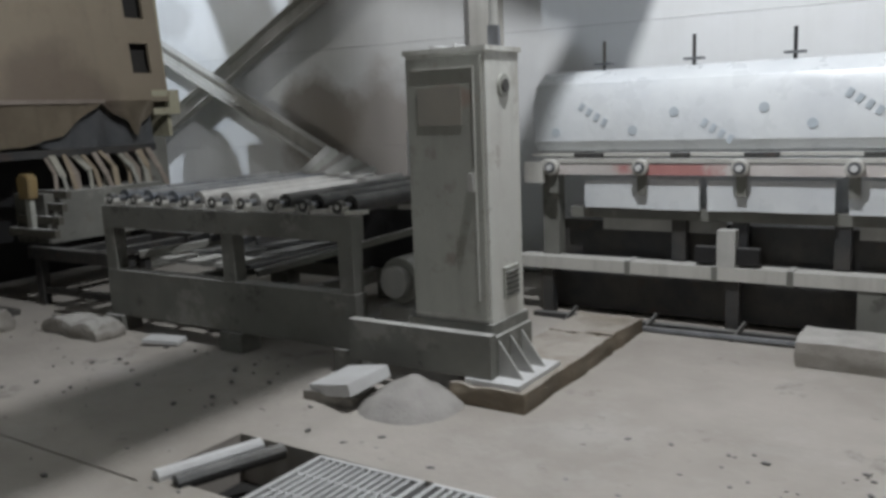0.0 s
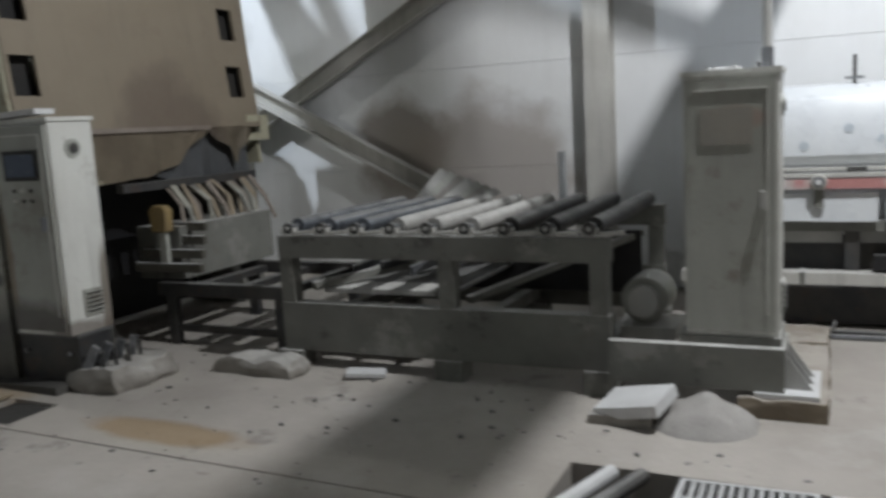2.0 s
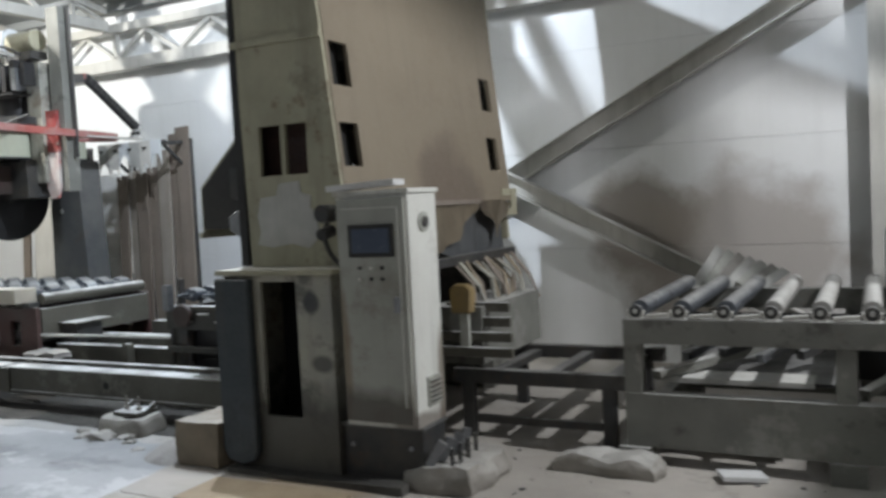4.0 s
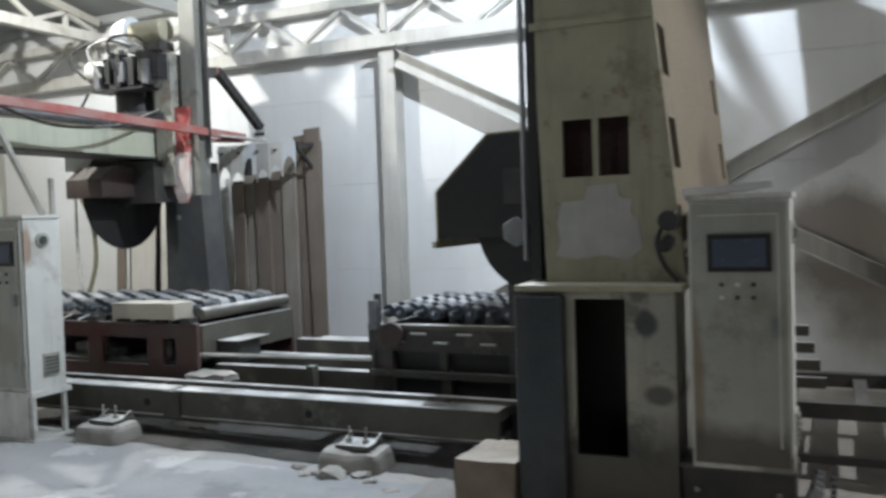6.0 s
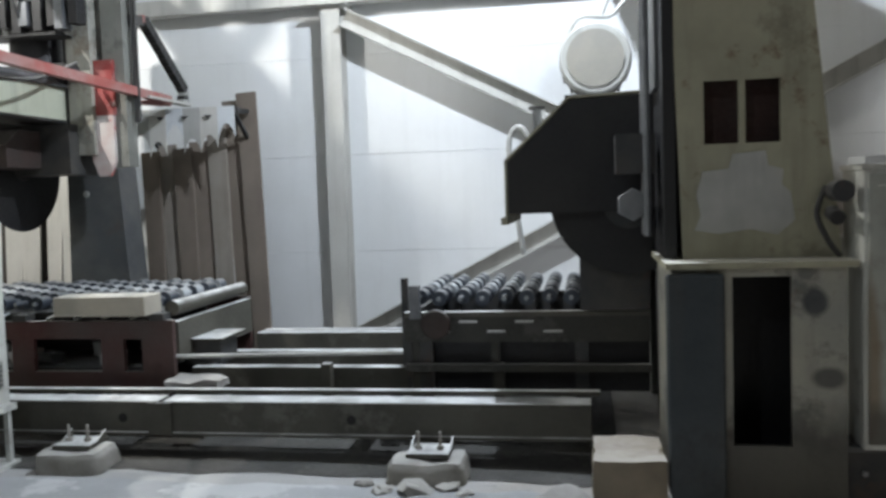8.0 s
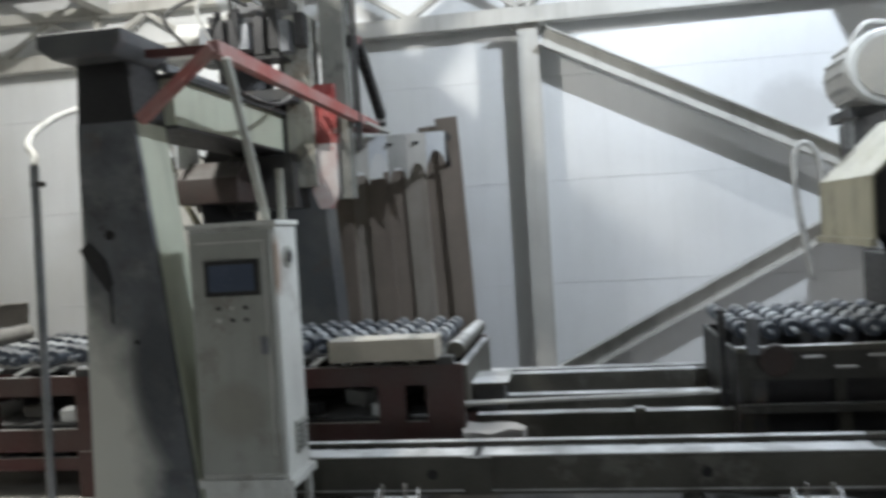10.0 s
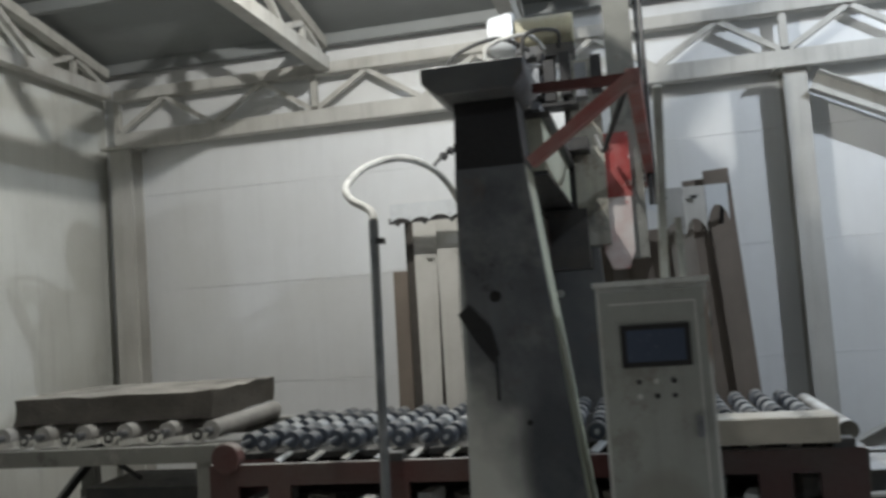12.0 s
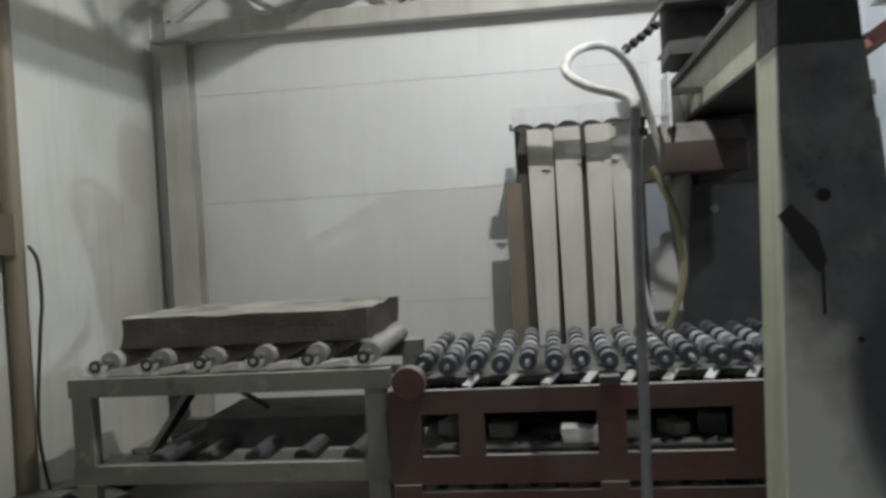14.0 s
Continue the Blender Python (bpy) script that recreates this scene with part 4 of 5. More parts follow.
# strip brush and the infeed under the hood
for k in range(16):
    y0 = 3.95 + k * 0.062 + rnd.uniform(-0.03, 0.03)
    top_x = -6.26 + rnd.uniform(-0.03, 0.03)
    mid = (top_x + rnd.uniform(0.1, 0.16), y0 + rnd.uniform(-0.02, 0.04), 1.06 + rnd.uniform(-0.04, 0.04))
    bm = bar(B(), (top_x, y0, 1.2 + rnd.uniform(-0.02, 0.02)), mid, rnd.uniform(0.03, 0.06), 0.008, (0.5, 0, 0.5))
    bar(bm, mid, (mid[0] + rnd.uniform(0.02, 0.08), mid[1] + rnd.uniform(-0.04, 0.05), 0.8 + rnd.uniform(-0.08, 0.08)), rnd.uniform(0.03, 0.055), 0.008, (0.5, 0, 0.5))
    part("strip", bm, (PALE_EDGE, DIRTY, CLOTH)[k % 3], mb, "dirty pinkish hanging rubber strip" if k == 0 else "", 0)
part("strip_holder", bar(B(), (-6.3, 3.5, 1.22), (-6.3, 5.0, 1.22), 0.07, 0.06), DARK, mb)
part("infeed_box", bx(B(), -6.4, -6.0, 3.72, 4.8, 0.55, 0.93), FRAME_GREY, mb, "dirty grey infeed housing")
for k in range(4):
    part("infeed_bar", bx(B(), -6.35 + k * 0.02, -5.75 - k * 0.03, 3.62 + k * 0.06, 3.66 + k * 0.06, 0.62 + k * 0.09, 0.68 + k * 0.09), BEAM, mb)
part("yellow_box", prism(B(), [(-6.17, 0.9), (-6.03, 0.9), (-6.02, 1.06), (-6.06, 1.09), (-6.14, 1.09), (-6.18, 1.06)], "y", 3.62, 3.7), YELLOW, mb, "dirty yellow plastic box", 0.01)
part("hang_strap", bx(B(), -6.12, -6.06, 3.64, 3.68, 0.66, 0.9), CABINET, mb)

lr = thing("infeed_rail", (-5.5, 3.7, 0.1), "dark greasy rail frame between saw and roller table", "rail frame")
part("front_rail", bx(B(), -6.2, -5.02, 3.66, 3.74, 0.44, 0.53), DARK, lr)
part("rear_rail", bx(B(), -6.2, -5.02, 4.6, 4.68, 0.44, 0.53), DARK, lr)
for px in (-6.1, -5.15):
    part("leg", bx(B(), px - 0.04, px + 0.04, 3.67, 3.73, ground(px), 0.439), DARK, lr)
    part("leg", bx(B(), px - 0.04, px + 0.04, 4.61, 4.67, ground(px), 0.439), DARK, lr)
part("tie", bar(B(), (-6.05, 3.7, 0.2), (-5.2, 3.7, 0.2), 0.04, 0.05), DARK, lr)
for k in range(3):
    part("tie", bx(B(), -6.0 + k * 0.4, -5.92 + k * 0.4, 3.741, 4.599, 0.45, 0.5), DARK, lr)

control_cabinet(-6.33, 2.6, 0.45, 0.32, 0.42, 1.69, "tall grey control cabinet with touch screen and stained side", True, 1)
cl = bx(B(), -0.2, 0.2, -0.08, 0.08, -0.016, 0.016)
o = part("foam_strip", cl, PAPER, None)
o.matrix_basis = pose(-6.16, 2.64, 1.742, 0, -3, 8)
tagged(o, "white foam strip lying on the cabinet top", "foam strip")
cp = thing("cabinet_plinth", (-6.13, 2.77, 0.12), "dark oily steel plinth under the cabinet", "plinth")
part("box", rough(bx(B(), -6.39, -5.88, 2.64, 2.9, 0.12, 0.396), 1, 0.004, 6), DARK, cp, "", 0)
part("top_frame", bx(B(), -6.4, -5.87, 2.63, 2.91, 0.4, 0.419), COLUMN_DARK, cp, "", 0.003)
for bxx in (-6.32, -5.95):
    part("bolt", cyl(B(), (bxx, 2.62, 0.3), (bxx, 2.637, 0.3), 0.014, n=6), STEEL, cp, "", 0)
# anchor rubble at the cabinet's foot
rb = thing("anchor_rubble", (-5.82, 2.75, 0.08), "concrete anchor lump with bent bolts and steel clamps", "anchor")
bm = rough(bx(B(), -6.04, -5.56, 2.56, 3.2, 0.02, 0.22), 9, 0.04, 6, 0.55)
part("lump", bm, CONCRETE, rb, "", 0)
for k in range(4):
    yy = 2.66 + k * 0.1
    part("clamp", bar(B(), (-5.86 + k * 0.02, yy, 0.21), (-5.78, yy + 0.02, 0.34), 0.03, 0.05), STEEL, rb)
    part("bolt", cyl(B(), (-5.72, yy, 0.18), (-5.72, yy, 0.32), 0.012, n=8), DARK, rb, "", 0)
bm = rough(bx(B(), -7.55, -7.21, 2.5, 2.95, 0.1, 0.375), 7, 0.012, 7, 0.08)
tagged(part("stone_block", bm, EARTHY, None, "", 0), "grey-brown rough stone block beside the saw", "stone", "stone offcuts")
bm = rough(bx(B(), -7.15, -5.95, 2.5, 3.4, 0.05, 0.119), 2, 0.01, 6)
tagged(part("machine_plinth", bm, OILY_SHADED, None, "", 0), "dark stained concrete plinth of the saw", "plinth")

# pale waste behind table A
bd = thing("plastic_bundle", (-4.65, 5.45, 0.9), "bundle of crumpled pale plastic strips on the table end", "bundle")
part("support", bx(B(), -4.95, -4.3, 5.22, 5.7, 0.82, 0.86), FRAME_GREY, bd)
for k in range(7):
    x0 = -4.92 + k * 0.08
    part("strip", bar(B(), (x0, 5.3 + 0.03 * (k % 3), 0.9), (x0 + 0.14, 5.62, 1.16 - 0.03 * k), 0.07, 0.012, (0.6, 0, 0.7)), (MOTOR, CABINET, CONCRETE)[k % 3], bd)
wp = thing("plastic_pipe", (-3.6, 5.15, 0.9), "short upright white plastic pipe", "pipe")
part("pipe", cyl(B(), (-3.6, 5.15, 0.901), (-3.6, 5.15, 1.3), 0.03, n=12), FILM, wp, "", 0)

# ---- rails and beams between the saws ----
rb = thing("rail_bed", (-9.2, 4.0, 0.15), "long dust-covered steel rail bed on anchored pads", "rail bed")
for x0, x1 in ((-11.6, -10.1), (-10.07, -7.55)):
    bm = prism(B(), [(3.17, 0.265), (3.33, 0.265), (3.33, 0.285), (3.2, 0.285), (3.2, 0.455), (3.33, 0.455), (3.33, 0.475), (3.17, 0.475), (3.17, 0.455), (3.18, 0.455), (3.18, 0.285), (3.17, 0.285)], "x", x0, x1)
    part("front_beam", bm, BEAM, rb, "I-beam thick with white stone dust", 0.004)
part("joint_plate", bx(B(), -10.16, -10.01, 3.16, 3.179, 0.27, 0.465), BEAM, rb)
for hx in (-10.33, -8.91):
    part("bolt_hole", cyl(B(), (hx, 3.176, 0.37), (hx, 3.1795, 0.37), 0.028, n=14), HOLE, rb, "", 0)
part("rail", bx(B(), -11.6, -7.5, 3.36, 3.42, 0.476, 0.50), BEAM, rb)
part("middle_beam", bx(B(), -10.15, -7.3, 3.74, 3.84, 0.42, 0.56), BEAM, rb)
part("rear_beam", bx(B(), -10.15, -7.3, 4.14, 4.24, 0.48, 0.59), BEAM, rb)
part("guide_tube", cyl(B(), (-10.32, 3.62, 0.655), (-8.6, 3.9, 0.63), 0.014, n=10), STEEL_WHITE, rb, "", 0)
part("far_beam", bx(B(), -10.15, -7.3, 4.86, 4.98, 0.42, 0.6), BEAM, rb)
part("wall_rail", bx(B(), -10.4, -7.3, 5.62, 5.74, 0.35, 0.5), BEAM, rb)
for px in (-9.2, -8.62, -8.1):
    part("post", bx(B(), px - 0.03, px + 0.03, 3.64, 3.715, 0.33, 0.6), BEAM, rb)
for px in (-10.0, -8.9, -7.7):
    part("cross_tie", bx(B(), px - 0.05, px + 0.05, 3.34, 5.6, 0.25, 0.34), DARK, rb)


def anchor_pad(x, y, label, seed):
    t = thing("anchor_pad", (x, y, 0.13), label, "footing", "anchor pads")
    z = ground(x)
    bm = bx(B(), x - 0.21, x + 0.21, y - 0.16, y + 0.14, z - 0.02, z + 0.12)
    for v in bm.verts:
        if v.co.z > z + 0.05:
            v.co.x, v.co.y = x + (v.co.x - x) * 0.93, y + (v.co.y - y) * 0.94
    bmesh.ops.subdivide_edges(bm, edges=bm.edges[:], cuts=9, use_grid_fill=True)
    for v in bm.verts:
        p = Vector(((v.co.x - x) / 0.21, (v.co.y - y + 0.01) / 0.15, (v.co.z - z - 0.05) / 0.07))
        big = sum(abs(c) ** 6 for c in p) ** (1 / 6)
        p = p / max(big, 0.01) * max(abs(p.x), abs(p.y), abs(p.z))
        v.co = Vector((x + p.x * 0.21, y - 0.01 + p.y * 0.15, z + 0.05 + p.z * 0.07))
        v.co += noise.noise_vector(v.co * 6 + Vector((seed * 3, 0, 0))) * (0.012 + 0.008 * seed)
    part("concrete_lump", bm, CONCRETE, t, "", 0)
    part("foot_plate", bx(B(), x - 0.115, x + 0.115, y - 0.08, y + 0.12, z + 0.125, z + 0.15), BEAM, t)
    for k in (-0.06, 0.06):
        part("bolt", cyl(B(), (x + k, y, z + 0.155), (x + k, y, z + 0.25), 0.009, n=8), CONCRETE, t, "", 0)
        part("nut", cyl(B(), (x + k, y, z + 0.156), (x + k, y, z + 0.175), 0.02, n=6), CONCRETE, t, "", 0)
        part("rib", prism(B(), [(y + 0.0, z + 0.152), (y + 0.1, z + 0.152), (y + 0.1, z + 0.2)], "x", x + k * 1.8, x + k * 1.8 + 0.01), BEAM, t, "", 0)


anchor_pad(-10.5, 2.98, "dusty concrete pad with bolted foot", 1)
anchor_pad(-8.42, 2.98, "broken dusty concrete pad with bolted foot", 3)
rnd = random.Random(11)


def chip(x, y, s, label, material=CONCRETE):
    bm = B()
    bmesh.ops.create_icosphere(bm, subdivisions=2, radius=s)
    for v in bm.verts:
        v.co.z *= 0.35
        v.co += noise.noise_vector(v.co * 7 / s * 0.2 + Vector((x * 5, y * 3, 0))) * s * 0.5
    o = part("stone_chip", bm, material, None, "", 0)
    o.matrix_basis = pose(x, y, ground(x) + s * 0.2, 0, 0, rnd.uniform(0, 360))
    return tagged(o, label, "stone", "stone chips")


for cx, cy, cs in ((-8.46, 2.74, 0.1), (-8.3, 2.8, 0.07), (-8.62, 2.7, 0.06), (-8.75, 2.82, 0.05), (-8.2, 2.72, 0.05), (-8.0, 2.62, 0.05)):
    chip(cx, cy, cs, "flat grey stone chip on the dusty floor")
heap(-7.68, 2.62, 0.2, 0.12, DUST_PILE, "small grey dust heap beside the stone block", 5)
# white dust trodden over the floor before the rail bed
bm = B()
NX, NY = 110, 48
sheet = []
for i in range(NX + 1):
    for j in range(NY + 1):
        u, v = -12.7 + i / NX * 5.32, 0.3 + j / NY * 2.62
        edge = 2.80 + 0.05 * noise.noise(Vector((u * 1.3, 3, 1))) + 0.05 * noise.noise(Vector((u * 5, 1, 1)))
        v = min(v, edge)
        ragged = 0.45 * noise.noise(Vector((u * 1.1, v * 1.1, 7))) + 0.2 * noise.noise(Vector((u * 4, v * 4, 9)))
        rim = max(-0.5, min(1.0, (edge - v) * 12, (u + 12.35 + ragged) * 4, (v - 0.85 + ragged) * 4, (-7.5 - u + 0.3 * ragged) * 6))
        sheet.append(bm.verts.new((u, v, ground(u) - 0.003 + rim * (0.012 + 0.006 * noise.noise(Vector((u * 4, v * 4, 2)))))))
for i in range(NX):
    for j in range(NY):
        a = i * (NY + 1) + j
        f4 = (sheet[a], sheet[a + NY + 1], sheet[a + NY + 2], sheet[a + 1])
        if abs(f4[0].co.y - f4[3].co.y) > 0.002:
            bm.faces.new(f4)
bmesh.ops.delete(bm, geom=[v for v in bm.verts if not v.link_faces], context="VERTS")
tagged(part("dust_layer", bm, DUST_WHITE, None, "", 0), "white stone dust trodden over the floor", "dust", kind="stuff")
bm = B()
for i in range(230):
    cx, cy = -0.3 - 5.4 * rnd.random() ** 1.7, 1.7 + 1.8 * rnd.random() ** 0.8
    if -2.9 < cx < -0.55 and 2.03 < cy < 2.62 or -2.9 < cx < -1.75 and cy > 3.0:
        continue
    r_ = 0.004 + 0.011 * rnd.random() ** 2
    m_ = pose(cx, cy, ground(cx) + r_ * 0.3, 0, 0, rnd.uniform(0, 360)) @ Matrix.Diagonal((1.6, 1, 0.6, 1))
    bmesh.ops.create_icosphere(bm, subdivisions=1, radius=r_, matrix=m_)
tagged(part("gravel", bm, DARK, None, "", 0), "scattered dark stone crumbs on the concrete floor", "gravel", kind="stuff")
bm = bx(B(), -7.12, -6.19, 2.03, 2.39, 0, 0.012)
o = part("plywood_sheet", bm, PLY, None)
o.matrix_basis = Matrix.Translation((0, 0, 0.094))
tagged(o, "damp brown plywood sheet covering the pit edge", "sheet")
# wet grey-black slurry lying under the rail bed, with the beam's shade in its colour
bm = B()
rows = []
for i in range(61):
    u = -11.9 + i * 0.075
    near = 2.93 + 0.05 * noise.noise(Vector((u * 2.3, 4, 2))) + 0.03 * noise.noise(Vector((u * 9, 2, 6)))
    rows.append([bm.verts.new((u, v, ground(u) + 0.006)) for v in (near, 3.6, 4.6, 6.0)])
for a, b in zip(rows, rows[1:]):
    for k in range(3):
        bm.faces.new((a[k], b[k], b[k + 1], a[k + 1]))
tagged(part("slurry", bm, OILY_SHADED, None, "", 0), "dark sheet of wet slurry and painted shade under the rail bed", "slurry", kind="stuff")
# near-black block filling the open pit by the cabinet, in place of its shade
tagged(part("pit_shade", bx(B(), -6.165, -5.815, 2.055, 2.385, -0.25, 0.055), HOLE, None, "", 0), "near-black block standing in for the shade in the floor pit", "water", kind="structure")
# rubble at the foot of table A
bm = rough(bx(B(), -5.38, -4.74, 3.18, 3.44, 0.03, 0.17), 10, 0.04, 6, 0.5)
tagged(part("rubble", bm, CONCRETE, None, "", 0), "long broken concrete lump by the table leg", "rubble")
bm = bx(B(), -0.12, 0.12, -0.07, 0.07, -0.012, 0.012)
o = part("stone_offcut", bm, PAPER, None)
o.matrix_basis = pose(-4.35, 3.4, 0.075, 0, 4, 25)
tagged(o, "small white sawn offcut on the floor", "stone", "stone offcuts")

# ---- wheel tables ----
wheel_mesh = {}


def wheel_row(parent, x, y0, z, count, pitch, shift):
    """A shaft with staggered wheels along y."""
    key = (count, pitch, shift)
    if key not in wheel_mesh:
        bm = cyl(B(), (0, 0, 0), (0, count * pitch, 0), 0.014, n=8)
        for k in range(count):
            y = shift + k * pitch
            cyl(bm, (0, y, 0), (0, y + pitch * 0.55, 0), 0.048, n=12)
        o = part("wheel_shaft", bm, WHEEL, parent, "", 0)
        wheel_mesh[key] = o.data
    else:
        o = new("wheel_shaft", wheel_mesh[key])
        o.parent = parent
        o.matrix_parent_inverse = parent.matrix_basis.inverted()
    o.matrix_basis = Matrix.Translation((x, y0, z))
    return o


tb = thing("wheel_table", (-7.9, 4.2, 0.3), "dark wheel conveyor table in the saw's shade", "conveyor table", "conveyor tables")
part("front_skirt", bx(B(), -8.67, -7.2, 3.6, 3.63, 0.745, 0.9), OLIVE, tb, "dark olive front plate", 0.003)
# black sheet in place of the shade behind the skirt
part("back_shade_sheet", bx(B(), -8.64, -7.2, 3.72, 3.73, 0.42, 0.744), BLACK, tb, "", 0)
part("skirt_bar", bx(B(), -8.67, -7.2, 3.59, 3.64, 0.565, 0.61), OLIVE, tb)
for px in (-8.62, -8.12, -7.6):
    part("stay", bx(B(), px - 0.025, px + 0.025, 3.645, 3.69, 0.43, 0.744), OLIVE, tb)
for k in range(5):
    part("pale_pad", bx(B(), -8.5 + k * 0.17, -8.39 + k * 0.17, 3.575, 3.599, 0.805 + 0.06 * (k % 2), 0.817 + 0.06 * (k % 2)), MOTOR, tb)
part("rear_skirt", bx(B(), -8.67, -7.2, 4.9, 4.93, 0.42, 0.9), DARK, tb)
part("end_plate", bx(B(), -8.67, -8.64, 3.631, 4.899, 0.42, 0.9), DARK, tb)
for px in (-8.55, -7.6):
    for py in (3.68, 4.84):
        part("leg", bx(B(), px - 0.04, px + 0.04, py - 0.04, py + 0.04, ground(px), 0.9), DARK, tb)
for i in range(10):
    wheel_row(tb, -8.6 + i * 0.135, 3.66, 1.0, 6, 0.2, 0.03 if i % 2 else 0.12)
part("drive_disc", cyl(B(), (-8.47, 3.55, 0.86), (-8.47, 3.59, 0.86), 0.09, n=20), BROWN, tb, "brown drive disc", 0.006)
part("top_rail", bx(B(), -8.67, -7.2, 3.59, 3.65, 0.9, 0.93), BEAM, tb)
part("stop_post", bx(B(), -8.73, -8.69, 3.8, 3.84, 0.5, 1.12), DARK, tb)
part("clamp", bx(B(), -8.62, -8.56, 3.52, 3.58, 0.9, 1.1), STEEL, tb)

tr = thing("red_wheel_table", (-11.9, 4.2, 0.3), "dusty red-oxide wheel conveyor table", "conveyor table", "conveyor tables")
us = [-13.72, -13.55, -13.36, -13.23, -12.67, -12.53, -12.02, -11.87, -11.36, -11.2, -10.71, -10.55, -10.42, -10.2]
zs = [0.42, 0.56, 0.775, 0.895]
holes = [(1, 1), (3, 1), (5, 1), (7, 1), (9, 1), (11, 1)]
bm = panel(B(), "y", 3.6, 3.64, us, zs, holes)
part("front_frame", bm, RED_DUST, tr, "red-oxide plate with square openings", 0)
bm = panel(B(), "y", 4.86, 4.9, us, zs, holes)
part("rear_frame", bm, RED_DUST, tr, "", 0)
part("end_beam", bx(B(), -10.23, -10.18, 3.641, 4.859, 0.62, 0.88), BEAM, tr)
part("end_beam", bx(B(), -13.72, -13.68, 3.641, 4.859, 0.62, 0.88), RED_DUST, tr)
for px in (-13.63, -12.6, -11.28, -10.3):
    for py in (3.62, 4.88):
        part("leg", bx(B(), px - 0.07, px + 0.07, py - 0.03, py + 0.03, ground(px), 0.419), RED_DUST, tr)
    part("pad", bx(B(), px - 0.05, px + 0.05, 3.58, 3.68, 0.896, 0.94), DARK, tr)
part("lower_rail", bx(B(), -13.7, -10.4, 3.6, 3.64, 0.3, 0.38), RED_DUST, tr)
for i in range(17):
    part("chain_slat", bx(B(), -13.5 + i * 0.19, -13.44 + i * 0.19, 3.66, 4.84, 0.78, 0.8), STEEL if i % 3 else RED_DUST, tr)
for i in range(20):
    part("lower_roller", cyl(B(), (-13.5 + i * 0.16, 3.66, 0.33), (-13.5 + i * 0.16, 4.84, 0.33), 0.035, n=8), ROLLER if i % 2 else DARK, tr, "", 0)
for i in range(24):
    wheel_row(tr, -13.55 + i * 0.137, 3.66, 1.0, 6, 0.2, 0.03 if i % 2 else 0.12)
part("wheel_bed", bx(B(), -13.6, -10.3, 3.74, 4.86, 0.9, 0.935), DARK, tr, "", 0)
for i in range(15):
    part("guide_slat", bar(B(), (-13.32 + i * 0.2, 3.655, 0.9), (-13.27 + i * 0.2, 3.735, 0.938), 0.05, 0.012), (FILM, MOTOR, SLAB_LIGHT)[i % 3], tr, "pale guide slat" if i == 0 else "", 0)
# black sheet added to darken the openings, in place of inner shade
part("inner_shade_sheet", bx(B(), -13.6, -10.3, 4.3, 4.32, 0.4, 0.89), BLACK, tr, "", 0)
part("catch_tray", bx(B(), -13.6, -10.3, 3.65, 4.29, 0.56, 0.58), DARK, tr, "dirty catch tray", 0)
part("end_tube", cyl(B(), (-10.25, 3.7, 0.96), (-10.25, 4.85, 0.96), 0.05, n=14), BEAM, tr, "dusty end roller", 0)
part("corner_bearing", cyl(B(), (-13.6, 3.56, 0.94), (-13.6, 3.65, 0.94), 0.085, n=20), RED_DUST, tr, "", 0.005)
bm = rough(bx(B(), -10.97, -10.33, 3.5, 3.72, 0.935, 1.065), 1, 0.002, 5)
tagged(part("stone_block", bm, STONE, None, "", 0.006), "pale sawn stone strip lying on the table edge", "stone", "stone strips")
for i in range(14):
    cx = -13.4 + i * 0.225 + rnd.uniform(-0.05, 0.05)
    wide = rnd.uniform(0.06, 0.12)
    bm = rough(bx(B(), -wide, wide, -0.05, 0.05, 0, rnd.uniform(0.04, 0.14)), 3, 0.014, 9, 0.15)
    o = part("stone_offcut", bm, (PAPER, CONCRETE, DARK, PAPER)[i % 4], None, "", 0)
    o.matrix_basis = pose(cx, rnd.uniform(3.74, 4.1), 0.582, 0, 0, rnd.uniform(0, 180))
    tagged(o, ("pale" if i % 4 in (0, 3) else "dark" if i % 4 == 2 else "grey") + " stone offcut lying in the catch tray", "stone", "stone offcuts")
bx_t = thing("steel_box", (-10.1, 4.0, 0.5), "dusty low steel box on the rails", "box")
part("lid", bx(B(), -10.28, -9.96, 3.8, 4.22, 0.725, 0.74), BEAM, bx_t, "dust-covered lid")
part("body", bx(B(), -10.25, -9.99, 3.84, 4.11, 0.56, 0.724), DARK, bx_t)
bm = rough(bx(B(), -10.2, -9.85, 3.45, 3.66, 0.47, 0.53), 3, 0.03, 9)
tagged(part("rag", bm, DUST_PILE, None, "", 0), "crumpled dusty rag lying on the rail", "rag")

# ---- machine C: open bridge saw ----
mc = thing("bridge_saw", (-11.8, 3.9, 0.1), "open bridge stone saw on scuffed tapered columns", "stone saw", "stone saws")


def tapered_column(y0, y1, z0, z1, xl0, xl1, xr0, xr1, material, name, label):
    bm = B()
    n = 8
    for i in range(n):
        a, b = i / n, (i + 1) / n
        f = lambda p, q, t: p + (q - p) * t
        quad_box(bm, [(f(xl0, xl1, a), y0, f(z0, z1, a)), (f(xr0, xr1, a), y0, f(z0, z1, a)), (f(xr0, xr1, a), y1, f(z0, z1, a)), (f(xl0, xl1, a), y1, f(z0, z1, a)),
                      (f(xl0, xl1, b), y0, f(z0, z1, b)), (f(xr0, xr1, b), y0, f(z0, z1, b)), (f(xr0, xr1, b), y1, f(z0, z1, b)), (f(xl0, xl1, b), y1, f(z0, z1, b))])
    bmesh.ops.remove_doubles(bm, verts=bm.verts[:], dist=0.0005)
    return part(name, bm, material, mc, label, 0)


